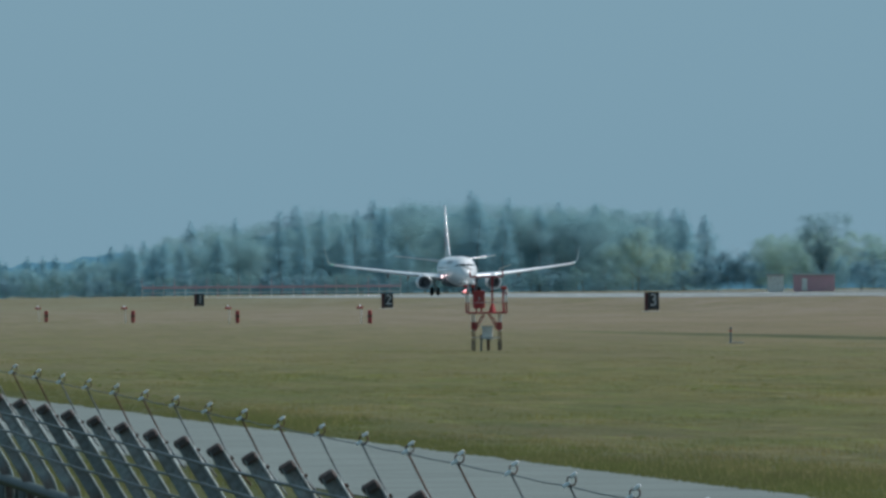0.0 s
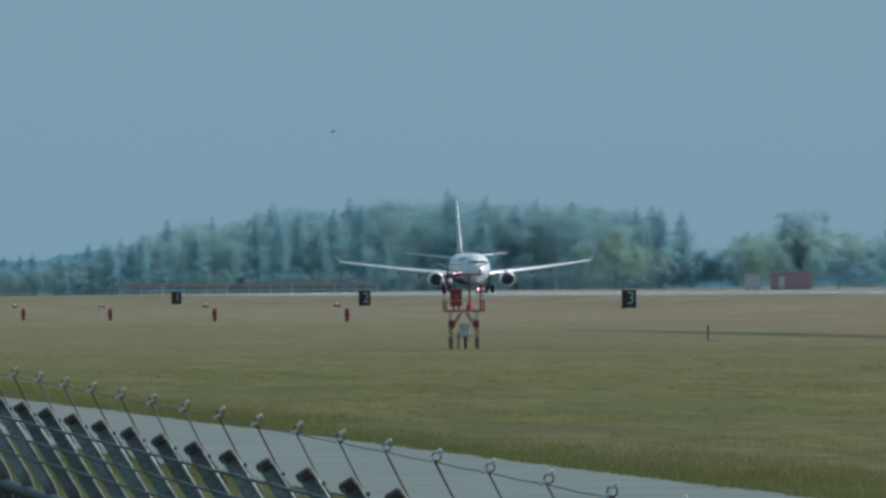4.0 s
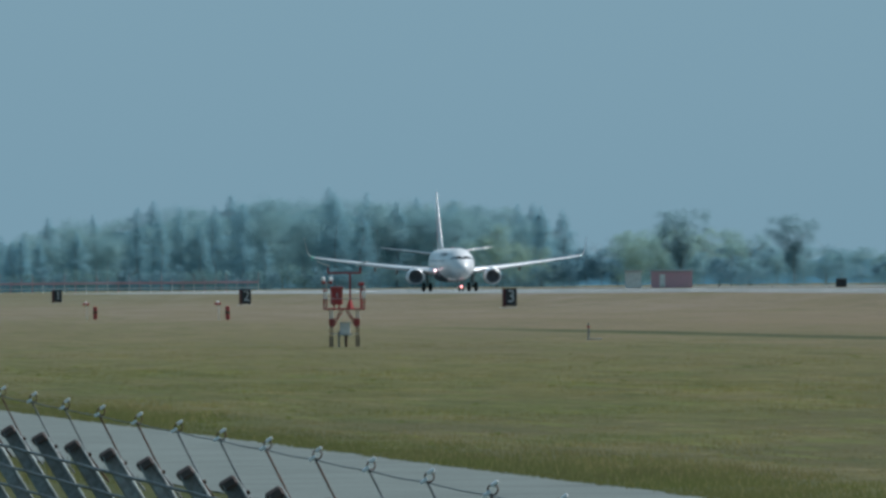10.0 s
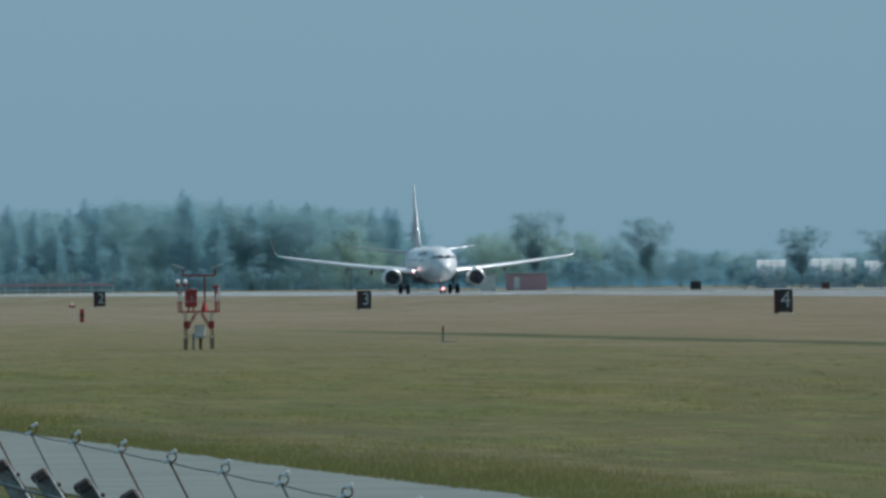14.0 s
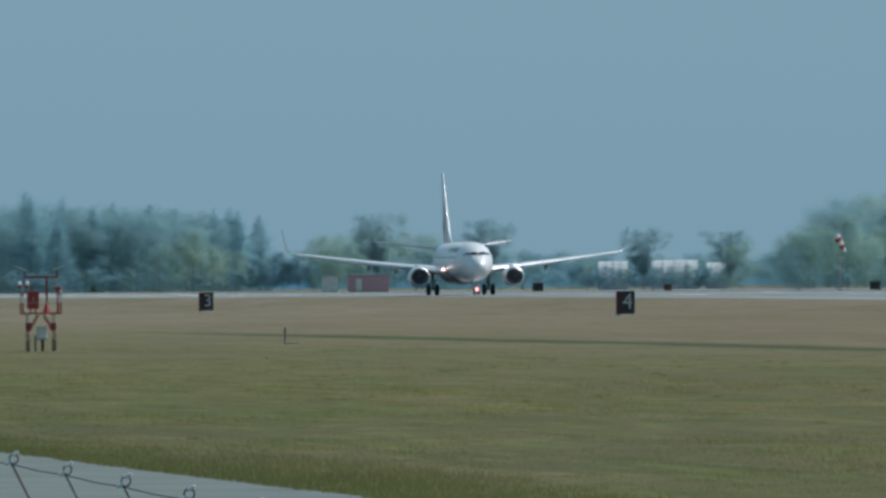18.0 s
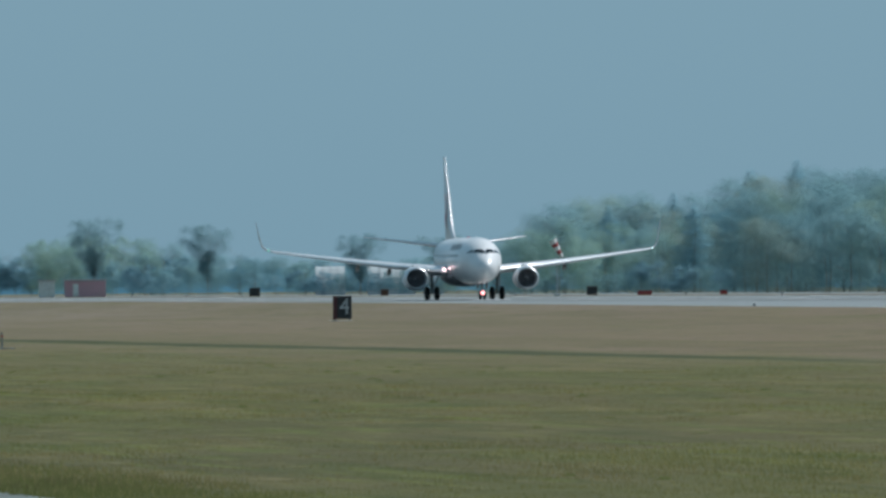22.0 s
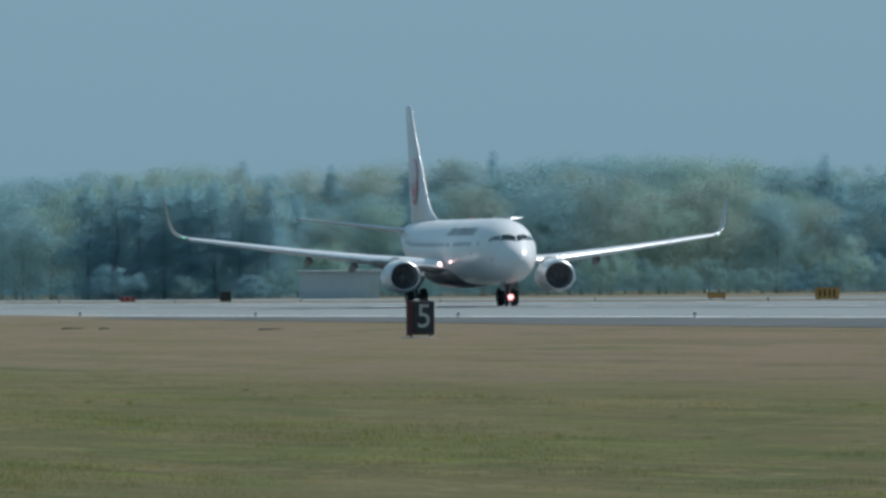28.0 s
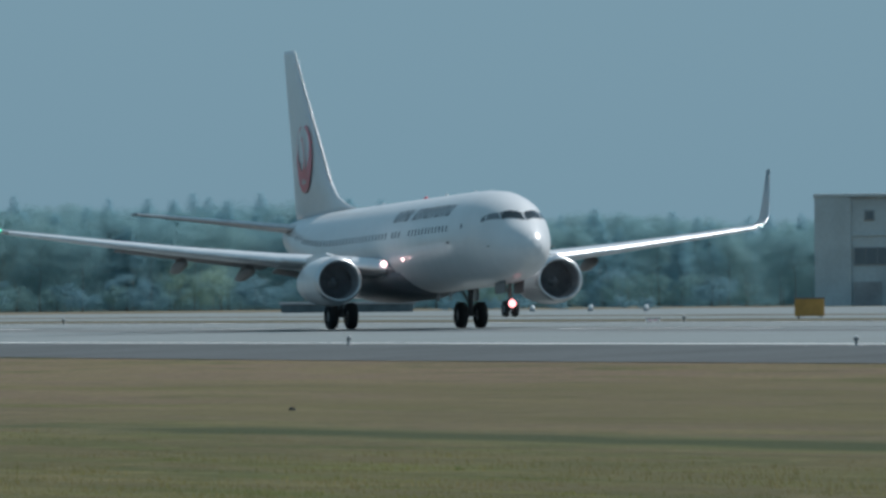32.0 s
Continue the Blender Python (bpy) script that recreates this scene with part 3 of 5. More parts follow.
        part("static_plate", skin_patch(((6.3, 93 * s), (6.8, 93 * s), (6.8, 95.5 * s), (6.3, 95.5 * s)), 0.008, 1, 1), LETTER, p)
        part("pitot_probe", rod(B(), skin(2.3, 96 * s, 0.0), skin(2.1, 96 * s, 0.18), 0.025, 0.012), GALV, p)
    # antennas and beacon on the roof
    for n, h in ((8.4, 0.09), (12.8, 0.12), (22.5, 0.1)):
        part("antenna", loft(B(), [[(0.03, n - 19.6, 5.36), (-0.03, n - 19.6, 5.36), (-0.03, n - 19.2, 5.36), (0.03, n - 19.2, 5.36)],
                                   [(0.012, n - 19.4, 5.36 + h), (-0.012, n - 19.4, 5.36 + h), (-0.012, n - 19.2, 5.36 + h), (0.012, n - 19.2, 5.36 + h)]]), SKIN, p)
    part("roof_beacon", ball(B(), (0, 16.2 - 19.6, 5.4), 0.09, 10), EMBLEM, p, "small red roof beacon")
    part("belly_antenna", box(B(), (-0.02, -5.2, 1.02), (0.02, -4.9, 1.38)), GREYSKIN, p)
    part("drain_mast", box(B(), (-0.02, -7.0, 1.1), (0.02, -6.8, 1.38)), GREYSKIN, p)
    # wings
    for s in (1, -1):
        w = part("wing", wing_half(WING, s), GREYSKIN, p, "grey swept wing", smooth=True)
        part("slat", slat_strip(WING[3:], s, 0.16, 0.20, 0.05, 1.15), SLAT, w, "pale drooped leading edge slat", smooth=True)
        part("leading_edge", slat_strip(WING[1:4], s, 0.12), SLAT, w, "bare metal leading edge", smooth=True)
        wl_ = part("winglet", wing_half(WINGLET, s), WINGLETPAINT, w, "dull grey blended winglet", smooth=True)
        part("winglet_edge", slat_strip(WINGLET, s), BARE, wl_, smooth=True)
        part("tip_lamp", ball(B(), (s * 16.9, 22.9 - 19.6, 4.39), 0.065, 8), LAMP_GREEN if s < 0 else LAMP_TIP, w)
        # flap, drooped behind the wing
        for (x0, n0, z0, c0), (x1, n1, z1, c1) in ((((2.0, 22.4, 2.2, 1.3)), ((4.9, 22.2, 2.66, 1.2))), (((5.3, 22.3, 2.78, 1.1)), ((11.6, 23.7, 3.58, 0.7)))):
            rings = [[(s * x, n + a * 0.93 - 19.6, z + h - a * 0.12) for a, h in airfoil(c, 0.10, 6)] for x, n, z, c in ((x0, n0, z0, c0), (x1, n1, z1, c1))]
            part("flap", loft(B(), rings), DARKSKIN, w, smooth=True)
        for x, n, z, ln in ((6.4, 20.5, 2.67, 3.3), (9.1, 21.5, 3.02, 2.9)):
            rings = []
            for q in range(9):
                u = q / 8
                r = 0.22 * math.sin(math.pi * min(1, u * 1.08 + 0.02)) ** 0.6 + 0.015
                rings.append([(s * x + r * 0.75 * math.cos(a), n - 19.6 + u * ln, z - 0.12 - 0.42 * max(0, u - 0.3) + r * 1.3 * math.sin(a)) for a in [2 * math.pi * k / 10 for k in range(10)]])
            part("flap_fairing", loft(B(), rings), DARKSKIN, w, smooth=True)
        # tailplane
        t = part("tailplane", wing_half(TAILPLANE, s), SHADEPAINT, p, "grey tailplane with its shade in the paint", smooth=True)
        part("tailplane_edge", slat_strip(TAILPLANE[1:], s), BARE, t, smooth=True)
        # engine
        ex, ez, en = s * 4.83, 1.82, 12.8
        outer = [(0.0, 0.90), (0.05, 0.96), (0.25, 1.035), (0.8, 1.09), (1.6, 1.10), (2.6, 1.02), (3.4, 0.90), (3.45, 0.80)]

        def nac(u, r, k, seg=32):
            a = 2 * math.pi * k / seg
            flat = 0.90 if math.sin(a) < 0 else 1.0
            return (ex + r * math.cos(a) * 1.02, en + u - 19.6, ez + r * math.sin(a) * flat)

        e = part("engine", loft(B(), [[nac(u, r, k) for k in range(32)] for u, r in outer], caps=False), SKIN, p, "white engine nacelle", smooth=True)
        lip = [(0.12, 0.80), (0.03, 0.835), (-0.03, 0.88), (0.0, 0.925), (0.06, 0.968), (0.2, 1.022)]
        part("inlet_lip", loft(B(), [[nac(u - 0.008, r * 1.004, k) for k in range(32)] for u, r in lip], caps=False), BARE, e, "polished inlet lip", smooth=True)
        part("inlet_duct", loft(B(), [[nac(u, r, k) for k in range(32)] for u, r in ((0.1, 0.815), (0.5, 0.79), (1.05, 0.785))], caps=False), INLET, e, smooth=True)
        part("fan_disc", rod(B(), (ex, en + 1.3 - 19.6, ez), (ex, en + 1.2 - 19.6, ez), 0.80, n=32), INLET, e)
        for k in range(24):
            a = 2 * math.pi * k / 24
            ca, sa = math.cos(a), math.sin(a)
            bm = B()
            q = [bm.verts.new((ex + r * ca - o * sa, en + yy - 19.6, ez + r * sa + o * ca)) for r, o, yy in
                 ((0.2, -0.03, 1.0), (0.77, -0.1, 0.98), (0.77, 0.09, 1.12), (0.2, 0.03, 1.12))]
            bm.faces.new(q)
            part("fan_blade", bm, FANMETAL, e)
        part("spinner", rod(B(), (ex, en + 1.1 - 19.6, ez), (ex, en + 0.62 - 19.6, ez), 0.24, 0.01, 16), INLET, e)
        part("core_nozzle", rod(B(), (ex, en + 3.3 - 19.6, ez), (ex, en + 4.6 - 19.6, ez), 0.68, 0.42, 24), BARE, e)
        # pylon
        rings = []
        for u, z0, z1 in ((0.7, 2.86, 2.93), (1.8, 2.78, 3.06), (3.4, 2.6, 3.08), (5.3, 2.4, 2.85)):
            rings.append([(ex - 0.16, en + u - 19.6, z0), (ex + 0.16, en + u - 19.6, z0), (ex + 0.12, en + u - 19.6, z1), (ex - 0.12, en + u - 19.6, z1)])
        part("pylon", loft(B(), rings), SKIN, p, smooth=False)
        part("strake", loft(B(), [[(ex - s * 0.78, en + u - 19.6, ez + 0.76), (ex - s * (0.78 + 0.30 * v), en + u - 19.6, ez + 0.76 + 0.30 * v),
                                   (ex - s * (0.80 + 0.30 * v), en + u - 19.6, ez + 0.74 + 0.30 * v)] for u, v in ((0.9, 0.1), (1.8, 1.0), (2.2, 1.0))]), SKIN, e)
        # main gear
        g = part("main_gear_leg", rod(rod(B(), (s * 2.86, 0, 2.5), (s * 2.86, 0, 0.55), 0.13, 0.11, 12), (s * 2.2, 0.1, 2.1), (s * 2.86, 0, 1.0), 0.06, n=8), STRUT, p)
        part("axle", rod(B(), (s * 2.86 - 0.5, 0, 0.565), (s * 2.86 + 0.5, 0, 0.565), 0.08, n=10), STRUT, g)
        part("torque_link", bar(bar(B(), (s * 2.86, -0.1, 1.25), (s * 2.86, -0.32, 0.92), 0.08, 0.04), (s * 2.86, -0.32, 0.92), (s * 2.86, -0.1, 0.62), 0.08, 0.04), STRUT, g)
        part("gear_door", box(B(), (s * 3.05, -0.5, 1.15), (s * 3.11, 0.5, 2.35), 0.02), GREYSKIN, g)
        for off in (-0.43, 0.43):
            wh = part("main_wheel", wheel_mesh(0.565, 0.42), TYRE, g, "black main wheel tyre")
            wh.location = (s * 2.86 + off, 0, 0.565)
            part("rim", hub_mesh(0.565, 0.42), GALV, wh)
        # lamps at the wing roots
        for x, n, z, r in ((2.2, 15.2, 2.62, 0.14), (1.95, 13.1, 2.72, 0.06)):
            part("landing_lamp", ball(B(), (s * x, n - 19.6, z), r, 12, (1, 0.5, 1)), LAMP_WHITE, p, "lit white landing lamp")
    # fin and rudder
    rings = [[(h, n + a - 19.6, z) for a, h in airfoil(c, t, 10)] for n, z, c, t in fin_outline()]
    f = part("fin", loft(B(), rings), SKIN, p, "tall white swept tail fin", smooth=True)
    rings = [[(h, n + a - 19.6, z) for a, h in airfoil(c, t, 10)] for n, z, c, t in fin_outline()[2:]]
    part("fin_edge", loft(B(), [[(1.06 * h, n + a - 19.61, z) for a, h in (airfoil(c, t, 36)[2:0:-1] + airfoil(c, t, 36)[:1] + airfoil(c, t, 36)[:-3:-1])] for n, z, c, t in fin_outline()[3:7]], close=False, caps=False), GREYSKIN, f, smooth=True)
    for s in (1, -1):
        def fin_at(n, z, out=0.02):
            rows = fin_outline()
            le, c, t = (float(np.interp(z, [r[1] for r in rows], [r[i] for r in rows])) for i in (0, 2, 3))
            x = min(max((n - le) / c, 0.001), 1)
            y = 5 * t * c * (0.2969 * math.sqrt(x) - 0.126 * x - 0.3516 * x * x + 0.2843 * x ** 3 - 0.1015 * x ** 4)
            return (s * (y * 1.02 + out), n - 19.6, z)

        # round red emblem: an open ring, thick below, with a slender curved neck inside
        bm = B()
        cn, cz, r = 34.78, 7.85, 1.5
        prev = None
        for k in range(49):
            a = radians(90 + 14 + (360 - 28) * k / 48)
            o = bm.verts.new(fin_at(cn + r * 0.92 * math.cos(a), cz + r * math.sin(a)))
            i = bm.verts.new(fin_at(cn + r * (0.08 + 0.72 * math.cos(a)), cz + r * (0.28 + 0.63 * math.sin(a))))
            if prev:
                bm.faces.new((prev[0], o, i, prev[1]))
            prev = (o, i)
        part("emblem_ring", bm, EMBLEM, f, "round red tail emblem")
        bm, prev = B(), None
        for k in range(13):
            u = k / 12
            nx, nz = cn + 0.05 - 0.17 * math.sin(u * 4.2), cz - 0.55 + 1.5 * u
            w = 0.06 + 0.1 * (1 - u) ** 2
            q = (bm.verts.new(fin_at(nx - w, nz, 0.024)), bm.verts.new(fin_at(nx + w, nz, 0.024)))
            if prev:
                bm.faces.new((prev[0], q[0], q[1], prev[1]))
            prev = q
        bm.faces.new([bm.verts.new(fin_at(cn + dn, cz + dz, 0.024)) for dn, dz in ((0.1, 0.98), (0.14, 0.82), (0.55, 0.8))])
        part("emblem_stroke", bm, EMBLEM, f)
        bm = B()
        for k in range(3):
            c = [fin_at(cn - 0.34 + 0.26 * k + a, cz - 1.12 + b, 0.026) for a, b in ((0, 0), (0.16, 0), (0.16, 0.22), (0, 0.22))]
            bm.faces.new([bm.verts.new(v) for v in c])
        part("emblem_bars", bm, SKIN, f, "small white lettering bars")
    # tail cone
    part("tail_cone", rod(B(), (0, 18.2, 4.56), (0, 18.75, 4.62), 0.2, 0.13, 14), GALV, p)
    # nose gear
    y0 = 3.8 - 19.6
    g = part("nose_gear_leg", rod(rod(B(), (0, y0, 1.7), (0, y0, 0.34), 0.085, 0.07, 12), (0, y0 + 1.0, 1.5), (0, y0, 0.85), 0.05, n=8), STRUT, p)
    part("axle", rod(B(), (-0.3, y0, 0.345), (0.3, y0, 0.345), 0.05, n=10), STRUT, g)
    part("torque_link", bar(bar(B(), (0, y0 + 0.08, 0.95), (0, y0 + 0.26, 0.7), 0.06, 0.03), (0, y0 + 0.26, 0.7), (0, y0 + 0.08, 0.45), 0.06, 0.03), STRUT, g)
    for s in (1, -1):
        part("nose_gear_door", box(B(), (s * 0.38, y0 - 0.7, 0.98), (s * 0.42, y0 + 0.8, 1.5), 0.015), STRUT, g)
        wh = part("nose_wheel", wheel_mesh(0.345, 0.22), TYRE, g, "small black nose wheel tyre")
        wh.location = (s * 0.2, y0, 0.345)
        part("rim", hub_mesh(0.345, 0.22), GALV, wh)
    part("taxi_lamp", ball(B(), (0, y0 - 0.3, 0.56), 0.17, 12, (1, 0.5, 1)), LAMP_RED, g, "lit reddish taxi lamp")
    return p


plane = build_plane()
PLANE_ROWS = [(0, 2113.1, 0), (1, 2099.0, 0), (2, 2085.2, 0), (3, 2070.6, 0), (4, 2054.6, 0), (5, 2036.4, 0), (6, 2015.7, 0), (8, 1965.7, 0),
              (10, 1903.6, 0), (12, 1829.7, 0), (14, 1745.1, 0), (16, 1651.1, 0), (17, 1601.0, 0), (18, 1548.9, 0), (19, 1495.0, 0), (20, 1439.3, 0),
              (21, 1381.9, 0), (22, 1322.7, 0), (23, 1261.8, 0), (24, 1199.1, 0), (25, 1134.6, 0), (26, 1068.1, 0), (27, 999.5, 0), (28, 928.9, 0),
              (29, 856.1, 0), (30, 781.1, 0.1), (30.5, 742.8, 0.2), (31, 703.9, 0.5), (31.5, 664.6, 1.1), (32, 624.7, 1.7)]


# ---- signs, lamps and masts on the airfield ----
def text_mesh(word, size, material, depth=0.01):
    cu = bpy.data.curves.new("numeral", "FONT")
    cu.body, cu.size, cu.extrude, cu.align_x, cu.align_y = word, size, depth, "CENTER", "CENTER"
    ob = bpy.data.objects.new("numeral", cu)
    scene.collection.objects.link(ob)
    me = bpy.data.meshes.new_from_object(ob.evaluated_get(bpy.context.evaluated_depsgraph_get()))
    bpy.data.objects.remove(ob)
    bpy.data.curves.remove(cu)
    me.materials.clear()
    me.materials.append(material)
    return me


def distance_sign(px, digit, side_colour):
    x, y = at_bearing(px, 122.7)
    s = thing("distance_sign", "black runway distance sign with white numeral %s on grass" % digit, "sign", "runway distance signs", pose(x, y, gz(x), 0, 0, 0))
    part("panel", box(B(), (-0.36, -0.16, 0.14), (0.60, 0.16, 1.66), 0.03), BLACKPANEL, s)
    part("edge_trim", box(B(), (-0.62, -0.15, 0.10), (-0.365, 0.2, 1.64), 0.015), side_colour, s, "dull red side trim")
    for q in (-0.42, 0.42):
        part("leg", box(B(), (q - 0.05, -0.07, -0.1), (q + 0.05, 0.07, 0.15)), DARKSTEEL, s)
    part("foundation", box(B(), (-0.8, -0.4, -0.1), (0.7, 0.4, 0.04), 0.02), ROOFGREY, s)
    n = part("numeral", text_mesh(digit, 1.5, SIGNWHITE), SIGNWHITE, s, "white painted numeral %s" % digit)
    n.matrix_basis = pose(0.12, -0.172, 0.92, 90, 0, 0) @ Matrix.Diagonal((0.92, 1, 1, 1))
    return s


for px, digit in ((1732, "1"), (2065, "2"), (2533, "3"), (3275, "4"), (4878, "5")):
    distance_sign(px, digit, MAROON)


def edge_lamp():
    s = thing("runway_edge_light", "small white elevated runway edge light", "runway light", "runway edge lights")
    part("base_plate", rod(B(), (0, 0, -0.02), (0, 0, 0.03), 0.16, 0.14, 12), GALV, s)
    part("stem", rod(B(), (0, 0, 0.02), (0, 0, 0.17), 0.03, n=8), DARKSTEEL, s)
    part("body", rod(B(), (0, 0, 0.15), (0, 0, 0.24), 0.085, 0.075, 12), DARKSTEEL, s)
    part("lens", ball(B(), (0, 0, 0.26), 0.065, 10), SIGNWHITE, s, "clear glass lens")
    return s


LIGHT = edge_lamp()
for k in range(30):
    for x in (140.2, 205.8):
        y = 453.8 + 60 * k
        if x < 160 and k > 8:
            continue
        m = pose(x, y, gz(x) + 0.016)
        if k == 0 and x < 160:
            LIGHT.matrix_basis = m
        else:
            copy_thing(LIGHT, m)


def sensor_mast():
    """The red and white sensor platform on the grass."""
    x, y = at_bearing(2240, 58.0)
    s = thing("sensor_tower", "red and white painted steel sensor platform on grass", "tower", at=pose(x, y, gz(x)) @ Matrix.Diagonal((0.91, 0.91, 0.955, 1)))
    for a in (-0.66, 0.66):
        for b in (-0.66, 0.66):
            leg = part("leg", bar(B(), (a, b, 0.95), (a, b, 1.8), 0.06, 0.06), WHITEPAINT, s)
            part("leg_foot", bar(B(), (a, b, -0.05), (a, b, 0.5), 0.08, 0.08), RUSTCAP, leg)
            part("leg_band", bar(B(), (a, b, 0.5), (a, b, 0.95), 0.05, 0.05), RUST, leg)
    for b in (-0.66, 0.66):
        for sg in (-1, 1):
            part("brace", bar(B(), (sg * 0.62, b - 0.07, 0.95), (sg * 0.14, b - 0.07, 1.72), 0.10, 0.05), REDPAINT, s)
            part("brace_gusset", box(B(), (sg * 0.62 - 0.09, b - 0.11, 1.0), (sg * 0.62 + 0.09, b - 0.06, 1.35), 0.01), REDPAINT, s)
        part("lower_rail", bar(B(), (-0.66, b, 0.62), (0.66, b, 0.62), 0.035, 0.035), GALV, s)
    for a in (-0.66, 0.66):
        part("lower_rail", bar(B(), (a, -0.66, 0.62), (a, 0.66, 0.62), 0.035, 0.035), GALV, s)
    part("platform", box(B(), (-0.98, -0.8, 1.76), (0.98, 0.8, 1.84), 0.01), REDPAINT, s)
    for a in (-0.95, 0.95):
        for b in (-0.75, 0.75):
            pst = part("rail_post", bar(B(), (a, b, 1.84), (a, b, 2.3), 0.07, 0.07), REDPAINT, s)
            part("post_cap", bar(B(), (a, b, 2.3), (a, b, 2.62), 0.065, 0.065), WHITEPAINT, pst)
            part("post_cap", bar(B(), (a, b, 2.62), (a, b, 2.8), 0.065, 0.065), REDPAINT, pst)
    for b in (-0.75, 0.75):
        part("hand_rail", rod(B(), (-0.95, b, 2.3), (0.95, b, 2.3), 0.014, n=6), GALV, s)
    cab = part("equipment_box", box(B(), (-0.66, -0.3, 2.02), (-0.10, 0.3, 2.82), 0.03), REDPAINT, s, "bright red equipment box")
    part("box_lid", box(B(), (-0.68, -0.33, 2.76), (-0.08, 0.33, 2.86), 0.02), REDPAINT, cab)
    part("box_latch", box(B(), (-0.42, -0.33, 2.4), (-0.34, -0.3, 2.55)), GALV, cab)
    for a in (-0.5, -0.26):
        part("box_leg", bar(B(), (a, 0, 1.84), (a, 0, 2.03), 0.08, 0.08), REDPAINT, cab)
    mast = part("mast", bar(B(), (0.30, 0, 1.84), (0.30, 0, 3.52), 0.09, 0.09), REDPAINT, s)
    part("mast_foot", rod(B(), (0.30, 0, 1.84), (0.30, 0, 2.25), 0.19, 0.06, 4), REDPAINT, mast)
    part("cross_arm", bar(B(), (-0.80, 0, 3.52), (0.82, 0, 3.52), 0.09, 0.09), REDPAINT, mast)
    for a in (-0.80, 0.82):
        part("arm_tip", bar(B(), (a, 0, 3.5), (a, 0, 3.8), 0.08, 0.08), REDPAINT, mast)
    for a, lean in ((-0.72, -0.62), (0.62, 0.62)):
        part("vane", loft(B(), [[(a + lean, 0.02, 4.10), (a + lean, -0.02, 4.10), (a + lean, -0.02, 4.05), (a + lean, 0.02, 4.05)],
                                [(a, 0.02, 3.90), (a, -0.02, 3.90), (a, -0.02, 3.82), (a, 0.02, 3.82)]]), WHITEPAINT, mast, "thin white vane")
    lm = part("lamp_post", rod(B(), (-0.92, -0.4, 1.84), (-0.92, -0.4, 3.1), 0.03, n=8), WHITEPAINT, s)
    part("lamp_arm", bar(B(), (-1.10, -0.4, 3.08), (-0.68, -0.4, 3.08), 0.035, 0.035), REDPAINT, lm)
    for a in (-1.08, -0.70):
        part("obstruction_lamp", ball(B(), (a, -0.4, 3.22), 0.11, 12, (1, 1, 1.15)), CERAMIC, lm, "white glass lamp dome")
        part("lamp_base", rod(B(), (a, -0.4, 3.0), (a, -0.4, 3.14), 0.085, n=10), REDPAINT, lm)
    r = part("side_lamp_post", rod(B(), (0.80, -0.4, 1.84), (0.80, -0.4, 2.95), 0.03, n=8), REDPAINT, s)
    part("side_lamp", box(B(), (0.68, -0.5, 2.9), (0.98, -0.3, 3.06), 0.03), REDPAINT, r)
    part("side_lamp", rod(B(), (0.98, -0.4, 2.7), (0.98, -0.4, 2.92), 0.06, n=8), WHITEPAINT, r)
    cb = part("white_cabinet", box(B(), (-0.20, -0.3, 0.6), (0.28, 0.3, 1.14), 0.03), WHITEPAINT, s, "white instrument cabinet")
    part("cabinet_hood", box(B(), (-0.23, -0.34, 1.12), (0.31, 0.34, 1.17), 0.01), WHITEPAINT, cb)
    part("cable_duct", box(B(), (0.02, -0.2, -0.05), (0.14, 0.2, 0.6), 0.02), RUST, s)
    part("cabinet_shelf", box(B(), (-0.26, -0.32, 0.54), (0.34, 0.32, 0.598), 0.01), GALV, s)
    part("cable_duct", rod(B(), (-0.3, -0.3, -0.05), (-0.3, -0.3, 0.75), 0.05, n=8), DARKSTEEL, s)
    return s


sensor_mast()


def marker_stake():
    x, y = at_bearing(2672, 71.5)
    s = thing("marker_stake", "dark thin marker stake standing in grass", "stake", at=pose(x, y, gz(x)))
    part("post", rod(B(), (0, 0, -0.05), (0, 0, 0.78), 0.045, 0.04, 10), DARKSTEEL, s)
    part("collar", rod(B(), (0, 0, 0.55), (0, 0, 0.63), 0.065, n=10), REDPAINT, s)
    part("foot_plate", box(B(), (-0.08, -0.3, -0.03), (0.62, 0.3, 0.05), 0.02), DARKSTEEL, s)
    return s


marker_stake()


def approach_unit():
    """A low red light box on its post, with a thin pole and lamp beside it."""
    s = thing("precision_light_unit", "red weathered post and lamp pole of an approach light unit", "airfield light", "approach light units")
    pst = part("post", box(B(), (0.12, -0.14, -0.05), (0.42, 0.14, 0.98), 0.04), REDPAINT, s)
    part("post_band", box(B(), (0.10, -0.16, 0.45), (0.44, 0.16, 0.62), 0.02), RUST, pst)
    part("pole", rod(B(), (-0.36, 0, -0.05), (-0.36, 0, 1.2), 0.028, n=8), WHITEPAINT, s)
    h = part("lamp_head", box(B(), (-0.70, -0.2, 1.1), (-0.20, 0.2, 1.26), 0.04), REDPAINT, s)
    part("lamp_lens", rod(B(), (-0.45, 0, 1.22), (-0.45, 0, 1.40), 0.09, 0.05, 10), CERAMIC, h)
    return s


UNIT = approach_unit()
for i, (x, y) in enumerate(((84.7, 1115), (79.9, 1188), (76.1, 1260), (72.7, 1329))):
    m = pose(x, y, gz(x))
    if i == 0:
        UNIT.matrix_basis = m
    else:
        copy_thing(UNIT, m)


